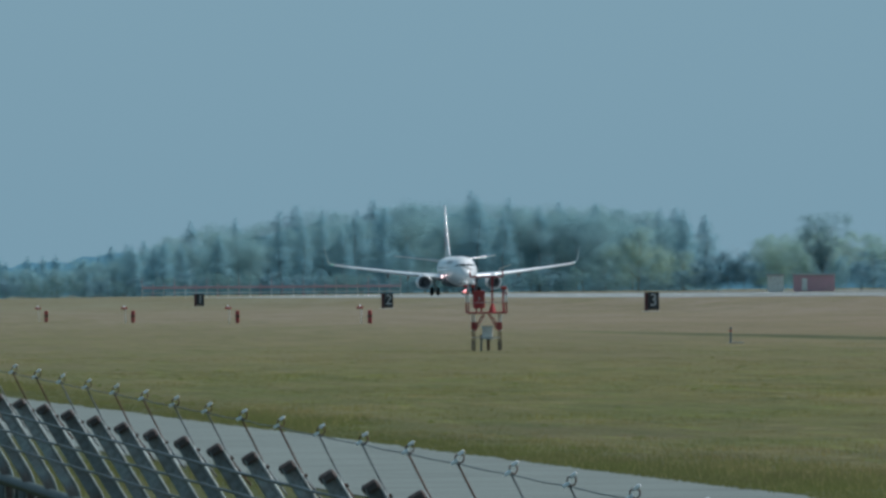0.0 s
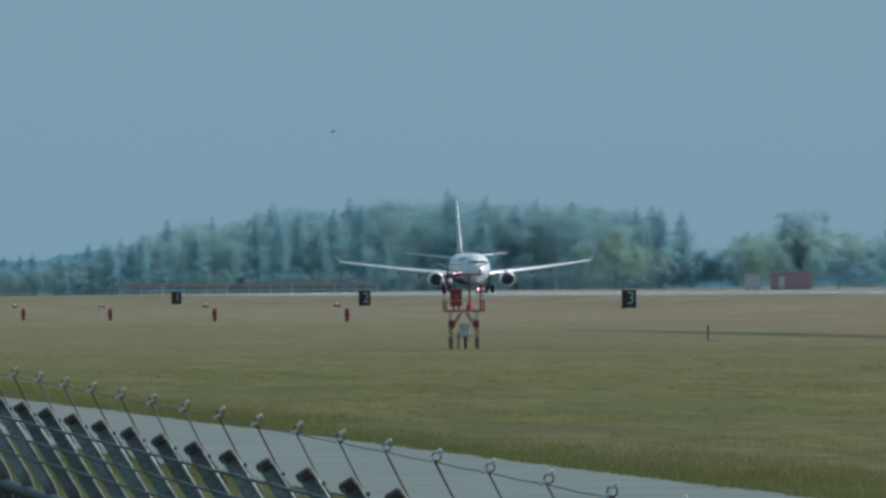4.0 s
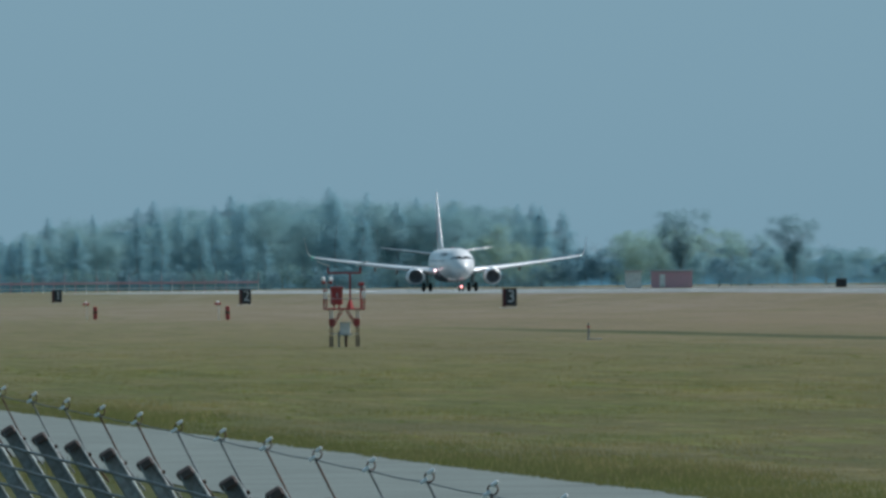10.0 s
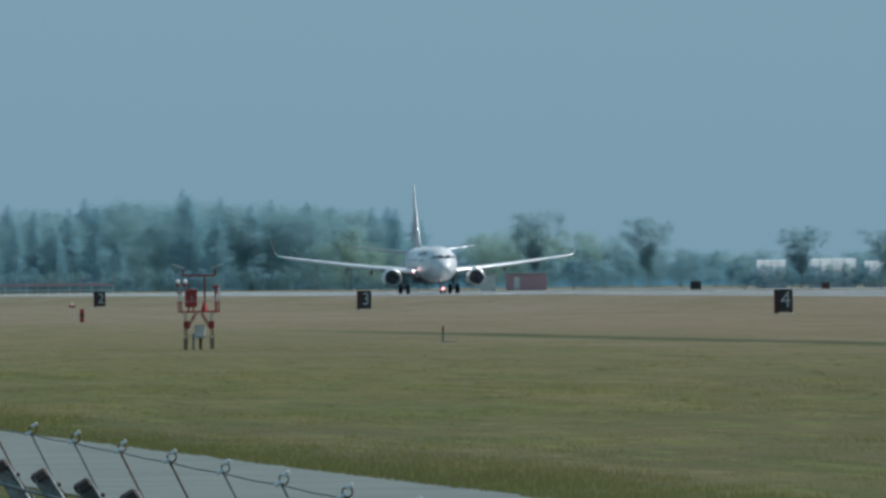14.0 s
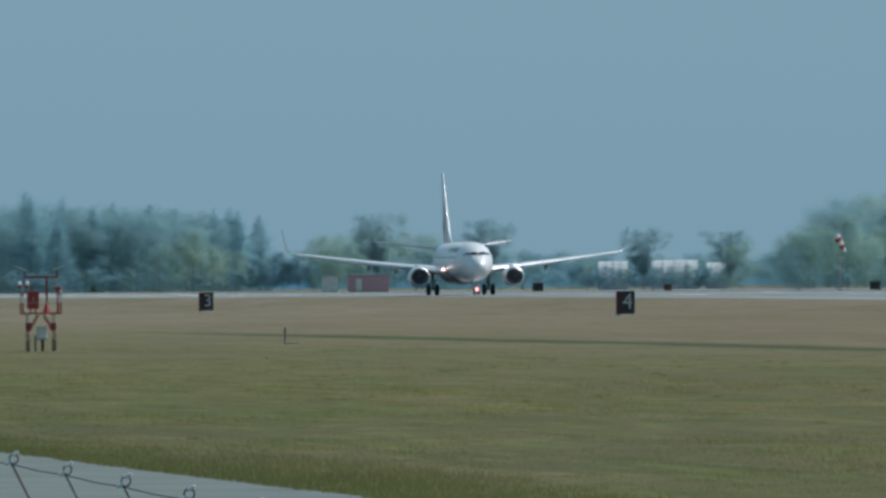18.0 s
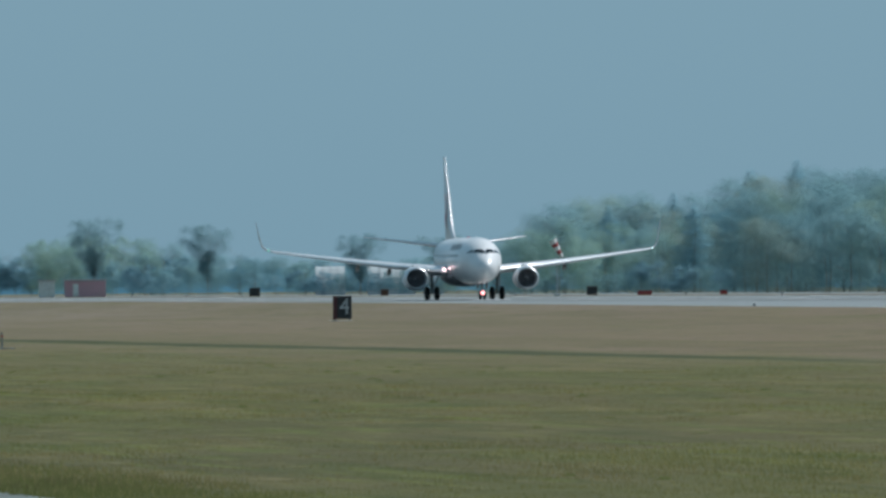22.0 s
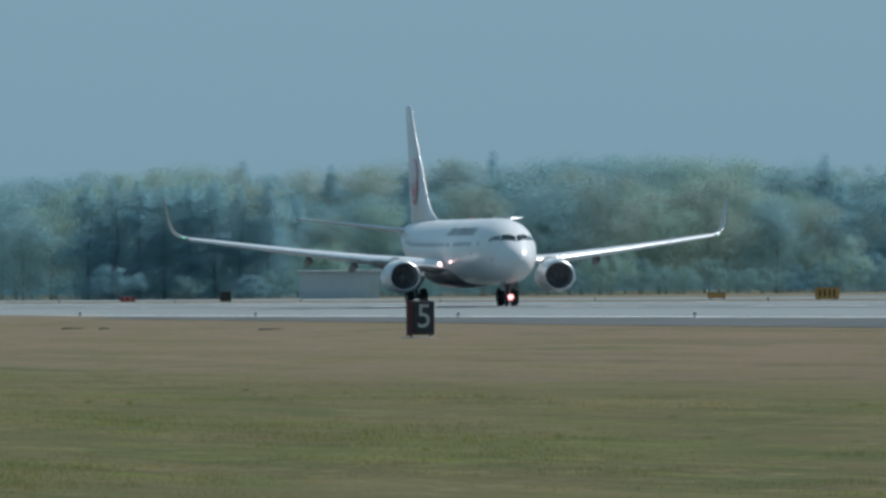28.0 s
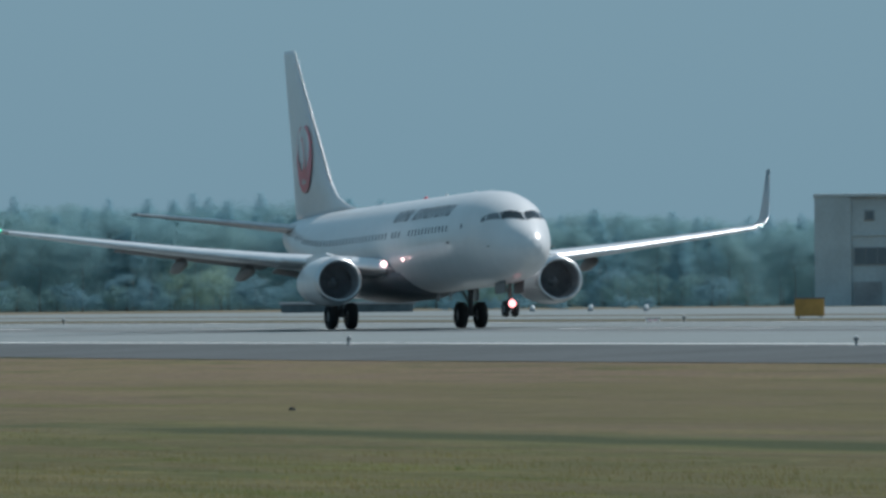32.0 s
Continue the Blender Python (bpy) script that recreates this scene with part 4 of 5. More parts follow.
def board(name, px, lateral, w, h, material, label, glyphs=0, z0=0.12):
    """A low board on two legs beside the taxiways."""
    x, y = at_bearing(px, lateral)
    s = thing(name, label, "sign", "airfield boards", pose(x, y, gz(x), 0, 0, -math.degrees((px + 20) / F)))
    part("panel", box(B(), (-w / 2, -0.12, z0), (w / 2, 0.12, z0 + h), 0.02), material, s)
    for q in (-w * 0.36, w * 0.36):
        part("leg", box(B(), (q - 0.04, -0.05, -0.1), (q + 0.04, 0.05, z0 + 0.01)), DARKSTEEL, s)
    part("frame", box(B(), (-w / 2 - 0.03, -0.13, z0 + h - 0.04), (w / 2 + 0.03, 0.13, z0 + h + 0.03), 0.01), DARKSTEEL, s)
    for k in range(glyphs):
        u = (k + 0.5) / glyphs - 0.5
        part("glyph_bar", box(B(), (u * w * 0.8 - 0.08, -0.13, z0 + h * 0.2), (u * w * 0.8 + 0.05, -0.124, z0 + h * 0.8)), BLACKPANEL if material is YELLOW else RUST if material is BLACKPANEL else HAZERED, s)
    return s


board("black_board", 4533, 216, 0.95, 0.85, BLACKPANEL, "dark back of a runway distance board", 1)
board("yellow_board", 5598, 216, 1.65, 0.78, YELLOW, "yellow taxiway guidance board with dark bars", 4)
board("yellow_board", 5402, 230, 1.4, 0.4, YELLOW, "low yellow taxiway board, weathered", 0)
board("black_board", 5843, 214, 1.2, 1.05, BLACKPANEL, "dark runway distance board on short legs", 2)
board("red_board", 6106, 214, 0.75, 0.5, REDPAINT, "small red marker board on grass", 0)
board("red_board", 6436, 214, 1.95, 0.72, REDPAINT, "red runway guidance board with pale bars", 3)
board("red_board", 6380, 214, 0.4, 0.35, REDPAINT, "small red marker board on grass", 0)
board("red_board", 4360, 218, 1.3, 0.45, REDPAINT, "red runway guidance board with pale bars", 2)
board("red_board", 3810, 214, 1.4, 0.4, REDPAINT, "low red guidance board, faded", 0)
board("red_board", 3950, 216, 0.7, 0.4, REDPAINT, "low red guidance board, faded", 0)
board("black_board", 3717, 218, 1.1, 0.85, BLACKPANEL, "dark squat equipment board by runway", 0)
board("black_board", 3120, 214, 1.3, 1.0, BLACKPANEL, "dark squat equipment board by runway", 0)
board("black_board", 3350, 220, 0.9, 0.7, RUST, "rusty brown equipment board by runway", 0)
board("yellow_board", 7988, 232, 1.55, 0.95, YELLOW, "yellow taxiway guidance board with dark bars", 0)


def low_cover(px, lateral, w, h, material, label):
    """A low dark mound that barely rises from the ground, built as a lid on a rim."""
    x, y = at_bearing(px, lateral)
    s = thing("drain_cover", label, "drain cover", "drain covers", pose(x, y, gz(x), 0, 0, -math.degrees((px + 20) / F)))
    part("rim", loft(B(), [[(a * w / 2, b * w * 0.4, z) for a, b in ((-1, -1), (-0.3, -1.15), (1, -0.9), (1.1, 0.8), (0.2, 1.1), (-1, 1))] for z in (-0.05, h * 0.7)]), material, s)
    part("lid", box(B(), (-w * 0.36, -w * 0.25, h * 0.7 + 0.003), (w * 0.36, w * 0.25, h), 0.008), RUSTCAP, s)


for px, lateral, w, h in ((4262, 128.0, 1.2, 0.06), (4318, 128.0, 0.6, 0.055), (4612, 128.5, 1.2, 0.055), (7071, 93.0, 0.15, 0.075)):
    low_cover(px, lateral, w, h, SHOULDER, "low dark mound in dry grass, built as a lid on a rim")
board("runway_marker", 7711, 203.6, 0.68, 0.14, WHITEPAINT, "low white and dark marker beside the runway edge", 2, 0.05)


# ---- perimeter fence: posts with outward arms, wires, and thin rods with ring insulators ----
def fence_x(y):
    """Lateral place of the ring wire."""
    return 4.207 - (y - 45.0) * 0.0045


def climb(y):
    """The fence climbs gently over flat ground, to fit the camera's view."""
    return 0.00675 * (y - 45.0)


def build_fence():
    f = thing("perimeter_fence", "dark steel security fence with leaning arms, wires and ring insulators", "fence", at=pose(0, 0, 0))
    ring_z, rail_z = 2.687, 2.165
    # the arm leans outward and bends back to upright at its foot
    lean = radians(31)
    spine = [(0.0, 0.47), (0.0, 0.2), (0.0, -0.03)]
    for k in range(1, 6):
        turn = lean * k / 5
        spine.append((spine[-1][0] - 0.03 * math.sin(turn), spine[-1][1] - 0.03 * math.cos(turn)))
    spine.append((spine[-1][0] - 0.2 * math.sin(lean), spine[-1][1] - 0.2 * math.cos(lean)))
    bm = B()
    for x0, x1, y0, y1 in ((-0.027, -0.021, -0.03, 0.03), (-0.021, 0.024, 0.023, 0.03)):
        loft(bm, [[(dx + x0, y0, z), (dx + x1, y0, z), (dx + x1, y1, z), (dx + x0, y1, z)] for dx, z in spine])
    arm = mesh_of("arm", bm, ARMSTEEL)
    # round bar added along the arm's right edge, there to show a sunlit glint
    glint_bar = mesh_of("arm_flange", loft(B(), [[(dx + 0.029 + 0.0085 * math.cos(a), -0.004 + 0.0085 * math.sin(a), z) for a in [2 * math.pi * k / 10 for k in range(10)]] for dx, z in spine]), ARMEDGE, True)
    capm = mesh_of("arm_cap", box(B(), (-0.033, -0.026, 0.445), (0.032, 0.033, 0.485), 0.009), RUSTCAP)
    post = mesh_of("post", box(B(), (-0.03, -0.03, -0.3), (0.03, 0.03, rail_z - 0.2)), DARKSTEEL)
    bolt = mesh_of("bolt", rod(B(), (0.02, 0, 0.40), (0.05, 0, 0.40), 0.008, n=6), RUST)
    bm = B()
    rings = []
    for i in range(13):
        a = 2 * math.pi * i / 12
        c = Vector((0.016 * math.cos(a), 0, 0.016 * math.sin(a)))
        rings.append([c + Vector((c.x, 0, c.z)).normalized() * 0.0027 * math.cos(b) + Vector((0, 0.0027 * math.sin(b), 0)) for b in [2 * math.pi * k / 6 for k in range(6)]])
    ringm = mesh_of("ring", loft(bm, rings, caps=False), RUST, True)
    clip = mesh_of("ring_clip", box(B(), (-0.013, -0.008, -0.0055), (0.013, 0.008, 0.0055), 0.002), CERAMIC)
    for k in range(-14, 30):
        y = 45.0 + 2.006 * k
        x = fence_x(y)
        px = x + 0.40
        p = part("post", post, None, f)
        up = climb(y)
        p.location = (px, y, up)
        tilt = -31.0
        a = part("arm", arm, None, p, "dark leaning steel arm")
        a.matrix_basis = pose(-0.13, 0, rail_z - 0.05, 0, tilt, 0)
        g = part("arm_flange", glint_bar, None, p, "round bar added on the arm edge to catch the sun")
        g.matrix_basis = pose(-0.13, 0, rail_z - 0.05, 0, tilt, 0)
        c = part("arm_cap", capm, None, p, "rusty arm end")
        c.matrix_basis = pose(-0.13, 0, rail_z - 0.05, 0, tilt, 0)
        b = part("bolt", bolt, None, p)
        b.matrix_basis = pose(-0.13, 0, rail_z - 0.05, 0, tilt, 0)
        # thin rod that rises from the arm to the ring
        foot = Vector((x + 0.30 - 0.12, y, rail_z + up + 0.2))
        top = Vector((x, y, ring_z + up - 0.018))
        r = part("ring_rod", rod(B(), foot, Vector((x + 0.09, y, ring_z + up - 0.2)), 0.004, n=6), RUST if k % 3 == 0 else DARKSTEEL, f)
        rod_up = B()
        rod(rod_up, Vector((x + 0.09, y, ring_z + up - 0.2)), top, 0.0036, n=6)
        part("rod_tip", rod_up, RUST if (k * 7) % 4 < 2 else DARKSTEEL, r)
        rg = part("ring", ringm, None, r)
        rg.matrix_basis = pose(x + 0.006, y, ring_z + up, 0, 12, 20 + 25 * ((k * 37) % 5 - 2) / 5)
        for dx, dz in ((0.010, 0.017), (-0.012, -0.013)):
            q = part("ring_clip", clip, None, r, "white insulator clip")
            q.matrix_basis = pose(x + dx, y - 0.008, ring_z + up + dz, 0, -35, 0)

    def line(dx, z, r, name, material, sag=0.0):
        bm = B()
        rings_ = []
        for k in range(-29, 60):
            y = 45.0 + 1.003 * k
            d = -sag if k % 2 else 0.0
            rings_.append([(fence_x(y) + dx + r * math.cos(a), y, z + climb(y) + d + r * math.sin(a)) for a in [2 * math.pi * i / 6 for i in range(6)]])
        return part(name, loft(bm, rings_), material, f, smooth=True)

    line(0.0, ring_z - 0.018, 0.0022, "ring_wire", WIRE, 0.004)
    for s in (0.33, 0.208, 0.086):
        line(0.30 - s * math.sin(radians(31)) - 0.085, rail_z - 0.02 + s * math.cos(radians(31)) + 0.015, 0.0065, "arm_wire", WIRE, 0.003)
    line(0.30, rail_z - 0.15, 0.032, "top_rail", MESHGREEN)
    line(0.40, 1.2, 0.02, "middle_rail", DARKSTEEL)
    line(0.40, 0.12, 0.02, "bottom_rail", DARKSTEEL)
    # wire infill, bay by bay
    for k in range(-14, 29):
        ya, yb = 45.0 + 2.006 * k + 0.03, 45.0 + 2.006 * (k + 1) - 0.03
        vs, fs = [], []
        for i in range(26):
            y = ya + (yb - ya) * i / 25
            x = fence_x(y) + 0.40
            o, h = len(vs), rail_z - 0.2 + climb(y)
            vs += [(x - 0.003, y, 0.0), (x + 0.003, y, 0.0), (x + 0.003, y, h), (x - 0.003, y, h), (x, y + 0.006, 0.0), (x, y + 0.006, h)]
            fs += [(o, o + 1, o + 2, o + 3), (o + 1, o + 4, o + 5, o + 2), (o + 4, o, o + 3, o + 5)]
        me = bpy.data.meshes.new("infill")
        me.from_pydata(vs, [], fs)
        me.materials.append(MESHGREEN)
        part("infill", me, None, f, "dark green wire infill")
    return f


build_fence()


# ---- trees ----
def unit_rows(v):
    return v / (np.linalg.norm(v, axis=1)[:, None] + 1e-9)


def foliage(blobs, cover, size, rng, top=1.25):
    """A crown of small single leaves: they fill uneven clumps (centre, radii), thicker towards each clump's rim, with
    gaps that let sky and backdrop through as haze.
    """
    up = np.array((0.0, 0.0, 1.0))
    centres, radii = np.array([b[0] for b in blobs]), np.array([b[1] for b in blobs])
    middle = centres.mean(axis=0)
    area = radii[:, 0] * radii[:, 2]
    count = int(cover * area.sum() * math.pi / (0.9 * size * size))
    # the crown is fuller towards its top; the thin foot stands for haze
    rise = (centres[:, 2] - centres[:, 2].min()) / np.ptp(centres[:, 2])
    flat = area * (0.35 + (1.25 - top) * 0.5 + top * rise ** 1.5)
    pick = rng.choice(len(blobs), size=count, p=flat / flat.sum())
    d = unit_rows(rng.normal(size=(count, 3)))
    p = centres[pick] + d * radii[pick] * (rng.random((count, 1)) ** 0.45 * 1.08)
    q = unit_rows(d * 0.45 + 0.45 * unit_rows(p - middle) + up * 0.55 + 0.15 * rng.normal(size=(count, 3)))
    e = unit_rows(q + 0.5 * rng.normal(size=(count, 3)))
    u = unit_rows(np.cross(e, rng.normal(size=(count, 3))))
    w = np.cross(e, u)
    k = size * rng.uniform(0.6, 1.4, (count, 1))
    vs = np.stack([p - u * k, p + u * k, p + w * k * 1.5], axis=1).reshape(-1, 3)
    me = bpy.data.meshes.new("crown")
    me.vertices.add(count * 3)
    me.vertices.foreach_set("co", vs.ravel())
    me.loops.add(count * 3)
    me.loops.foreach_set("vertex_index", np.arange(count * 3))
    me.polygons.add(count)
    me.polygons.foreach_set("loop_start", np.arange(count) * 3)
    me.update(calc_edges=True)
    me.shade_smooth()
    me.normals_split_custom_set_from_vertices(np.repeat(q, 3, axis=0))
    return me


def limbs(bm, h, rng, count, low, spread, up):
    """A tapered, slightly bent trunk with limbs."""
    pts = [Vector((rng.normal() * 0.02 * h * u, rng.normal() * 0.02 * h * u, h * 0.86 * u)) for u in (0, 0.25, 0.5, 0.75, 1.0)]
    for i, (a, b) in enumerate(zip(pts, pts[1:])):
        rod(bm, a, b, 0.006 * h * (1 - 0.24 * i), 0.006 * h * (1 - 0.24 * (i + 1)) + 0.01, 8)
    for k in range(count):
        u = low + (0.92 - low) * rng.random()
        i = min(3, int(u * 4))
        a = pts[i].lerp(pts[i + 1], u * 4 - i)
        ang = rng.uniform(0, 2 * math.pi)
        ln = spread * h * rng.uniform(0.6, 1.0)
        b = a + Vector((math.cos(ang) * ln, math.sin(ang) * ln, up * ln * rng.uniform(0.6, 1.3)))
        rod(bm, a, b, 0.0025 * h, 0.001 * h, 6)
    return bm


def make_tree(kind, seed, h=15.0, thin=1.0):
    """Trunk and crown meshes of one tree, h metres tall; thin opens its crown up so that it looks hazed."""
    rng = np.random.default_rng(seed)
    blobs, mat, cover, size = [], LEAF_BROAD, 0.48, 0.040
    bm = B()

    def clump(q, a, z, r, squash):
        blobs.append(((q * math.cos(a), q * math.sin(a), z), (r, r, r * squash)))

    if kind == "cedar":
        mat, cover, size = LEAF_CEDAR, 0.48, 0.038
        lean = rng.uniform(0.85, 1.15)
        for k in range(26):
            u = 0.04 + 0.96 * k / 25
            r = h * lean * (0.03 + 0.165 * (1 - u) ** 0.62)
            clump(0, 0, h * (u - 0.03), max(r * 0.62, 0.022 * h), 1.0 if u < 0.8 else 1.25)
            for j in range(4 if u < 0.6 else 3 if u < 0.9 else 0):
                clump(r * rng.uniform(0.5, 0.85), rng.uniform(0, 2 * math.pi), h * (u - 0.04) + rng.normal() * 0.01 * h, r * rng.uniform(0.32, 0.5), 0.75)
        limbs(bm, h, rng, 6, 0.15, 0.1, -0.1)
    elif kind in ("broad", "pale", "olive"):
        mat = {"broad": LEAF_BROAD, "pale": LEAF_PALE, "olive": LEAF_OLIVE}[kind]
        for k in range(34):
            a, u = rng.uniform(0, 2 * math.pi), (k + rng.random()) / 34
            q = h * 0.31 * math.sin(math.pi * (0.24 + 0.66 * u)) * rng.uniform(0.45, 1.05)
            clump(q, a, h * (0.16 + 0.73 * u), h * rng.uniform(0.055, 0.14), rng.uniform(0.65, 0.9))
        for k in range(9):
            clump(h * rng.uniform(0, 0.12), rng.uniform(0, 2 * math.pi), h * (0.25 + 0.06 * k), h * 0.13, 0.9)
        for k in range(14):
            a, u = rng.uniform(0, 2 * math.pi), rng.uniform(0.3, 0.9)
            q = h * 0.33 * math.sin(math.pi * (0.24 + 0.66 * u)) * rng.uniform(0.8, 1.05)
            clump(q, a, h * (0.2 + 0.75 * u), h * rng.uniform(0.025, 0.05), 0.8)
        for k in range(9):
            clump(h * rng.uniform(0.05, 0.24), rng.uniform(0, 2 * math.pi), h * rng.uniform(0.03, 0.2), h * rng.uniform(0.07, 0.11), 1.0)
        limbs(bm, h * 0.8, rng, 7, 0.25, 0.17, 0.7)
    elif kind == "vase":
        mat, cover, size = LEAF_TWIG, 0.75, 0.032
        for k in range(170):
            a, u = rng.uniform(0, 2 * math.pi), rng.uniform(0, 1) ** 0.9
            q = h * (0.05 + 0.33 * u) * rng.uniform(0.0, 1.0) ** 0.7
            clump(q, a, h * (0.26 + 0.68 * u) - 0.15 * q, h * rng.uniform(0.03, 0.075), 0.9)
        limbs(bm, h * 0.8, rng, 22, 0.25, 0.24, 1.5)
    else:  # bush
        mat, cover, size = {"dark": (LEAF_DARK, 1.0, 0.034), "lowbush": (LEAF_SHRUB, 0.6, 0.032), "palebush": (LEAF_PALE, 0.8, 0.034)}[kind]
        for k in range(38):
            q = h * 0.5 * math.sqrt(rng.random())
            top = math.sqrt(max(0.05, 1 - (q / (0.62 * h)) ** 2))
            clump(q, rng.uniform(0, 2 * math.pi), h * top * rng.uniform(0.2, 0.86), h * rng.uniform(0.08, 0.17), 0.85)
        limbs(bm, h, rng, 10, 0.1, 0.3, 0.8)
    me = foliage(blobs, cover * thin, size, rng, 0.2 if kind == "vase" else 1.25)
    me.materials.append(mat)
    return mesh_of("trunk", bm, BARK, True), me


LABELS = {"cedar": "tall dark green conifer in a hazy wood", "broad": "round green broadleaf tree in a hazy wood",
          "pale": "pale green young-leaved tree in a hazy wood", "olive": "olive-tan spring-leaved tree in a hazy wood", "vase": "thin fan-shaped tree with budding twigs",
          "dark": "dense dark evergreen shrub mass", "palebush": "light yellow-green rounded shrub mass", "lowbush": "low shrub at the foot of a wood, hazed blue in its colour"}
SHRUBS = ("dark", "lowbush", "palebush")
FOREST = {(k, far): [make_tree(k, 10 * i + j, 6.0 if k in SHRUBS else 15.0, 0.36 if far else 0.39) for j in range(n)]
          for far in (False, True)
          for i, (k, n) in enumerate((("cedar", 4), ("broad", 4), ("pale", 2), ("olive", 2), ("vase", 3), ("dark", 2), ("palebush", 2), ("lowbush", 2)))}
woods = random.Random(7)


far_woods = thing("far_woods", "hazy mixed wood of conifers and broadleaf trees closing the airfield", "woods", kind="stuff")


def tree(kind, px, dist, height, wide=1.0, group="far woods", deep=False):
    """One tree; deep trees, in the last row, belong to the mass of the far woods."""
    a = (px + 20) / F
    dist *= 1.06
    x, y = dist * math.sin(a), dist * math.cos(a)
    trunk, crown = FOREST[kind, dist > 2150 and kind != "dark"][woods.randrange(len(FOREST[kind, True]))]
    wide *= 1.1 if kind == "cedar" else 0.9
    s = height / (6.0 if kind in SHRUBS else 15.0)
    m = pose(x, y, gz(x) - 0.1, 0, 0, woods.uniform(0, 360)) @ Matrix.Diagonal((s * wide, s * wide, s, 1))
    if deep:
        part("trunk", trunk, None, far_woods).matrix_basis = m
        part("crown", crown, None, far_woods).matrix_basis = m
        return
    shrub = kind in SHRUBS
    t = thing("shrub" if shrub else "tree", LABELS[kind], "bush" if shrub else "tree", group, m)
    part("trunk", trunk, None, t)
    part("crown", crown, None, t)


def skyline(stops, kinds, dist, depth, step, rows=2, slack=0.12, low=0.62, wide=1.0):
    """Rows of trees along bearings; stops give (bearing, height in bearing units over the horizon)."""
    b0, b1 = stops[0][0], stops[-1][0]
    for row in range(rows):
        b = b0 + step * 0.5 * row * 0.9
        while b <= b1:
            top = float(np.interp(b, [s[0] for s in stops], [s[1] for s in stops]))
            d = dist + depth * (1 - (row + woods.random()) / rows)
            h = (top / F * d * 1.06 + 0.7) * (1.10 if dist < 2000 else 1.04)
            h *= (1 - slack * woods.random()) * (1.0 if row == 0 else woods.uniform(low, low + 0.25))
            tree(woods.choice(kinds), b + woods.uniform(-0.3, 0.3) * step, d, max(3.0, h), wide * woods.uniform(0.9, 1.25), deep=rows > 2 and row == 0)
            b += step * woods.uniform(0.75, 1.25)


# glowing sheet added behind the woods; it fills their gaps with haze colour
def haze_backdrop():
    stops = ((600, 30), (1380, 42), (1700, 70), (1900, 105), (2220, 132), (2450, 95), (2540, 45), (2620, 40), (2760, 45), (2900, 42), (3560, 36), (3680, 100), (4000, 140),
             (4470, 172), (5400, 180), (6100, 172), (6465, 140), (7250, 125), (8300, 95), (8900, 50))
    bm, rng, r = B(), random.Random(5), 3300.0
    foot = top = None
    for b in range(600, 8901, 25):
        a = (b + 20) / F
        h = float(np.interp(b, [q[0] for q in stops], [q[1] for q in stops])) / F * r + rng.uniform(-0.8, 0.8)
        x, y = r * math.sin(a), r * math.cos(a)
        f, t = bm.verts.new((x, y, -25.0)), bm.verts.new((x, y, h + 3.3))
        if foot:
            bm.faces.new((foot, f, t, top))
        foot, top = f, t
    ob = new("backdrop", mesh_of("backdrop", bm, HAZE_GLOW))
    tagged(ob, "glowing blue sheet added behind the woods as haze", "distance", kind="structure")


haze_backdrop()
# the wood beyond the far end of the runway
skyline([(1000, 60), (1380, 68), (1500, 70), (1560, 78), (1620, 92), (1700, 104)], ["cedar", "cedar", "broad"], 2600, 90, 34, 3, wide=1.7, low=0.75)
skyline([(1680, 110), (1770, 136), (1850, 132), (1890, 146), (1990, 158), (2130, 168), (2220, 174), (2320, 170), (2440, 152), (2530, 146), (2620, 140)],
        ["cedar", "broad", "broad", "cedar", "broad"], 2660, 110, 38, 3, wide=1.5, low=0.72, slack=0.08)
for px, d, h, k in ((1915, 2590, 13.2, "cedar"), (1950, 2600, 13.4, "cedar"), (1985, 2600, 12.2, "cedar"), (2060, 2600, 10.5, "cedar"), (2100, 2600, 9.6, "cedar"),
                    (1670, 2560, 9.5, "cedar"), (1620, 2560, 8.0, "cedar"), (2590, 2600, 15.0, "cedar"), (2628, 2610, 14.2, "cedar")):
    tree(k, px, d, h, 1.5)
for px, d, h, k, w in ((2510, 2440, 11.8, "palebush", 1.15), (2585, 2450, 7.5, "palebush", 1.2), (2450, 2470, 9.5, "broad", 1.5)):
    tree(k, px, d, h, w)
for px in range(1300, 2640, 30):
    tree(woods.choice(["lowbush", "dark"]), px, 2540, woods.uniform(3.5, 5.5), 1.4)
# low shrubs and single trees in the open middle
for px, h in ((2612, 5.6), (2640, 7.0), (2668, 7.8), (2696, 8.2), (2724, 8.0), (2752, 7.6), (2785, 7.2), (2820, 6.6)):
    tree("dark", px, 2330, h, 1.25)
skyline([(2730, 100), (2830, 128), (2880, 108), (2980, 96)], ["broad", "pale"], 2250, 60, 42, 2, wide=1.4)
for px, d, h, k, w in ((2835, 2220, 13.0, "vase", 1.3), (3037, 2080, 11.0, "vase", 1.3), (3307, 1900, 8.8, "vase", 1.5), (3460, 1900, 8.4, "vase", 1.4),
                       (3120, 2100, 6.0, "broad", 1.5), (3560, 1850, 6.4, "broad", 1.5), (3200, 2150, 5.6, "broad", 1.5), (3380, 2150, 5.0, "broad", 1.5)):
    tree(k, px, d, h, w)
skyline([(2900, 84), (3040, 74), (3300, 60), (3600, 68)], ["broad", "dark", "broad"], 2200, 80, 44, 2, wide=1.7)
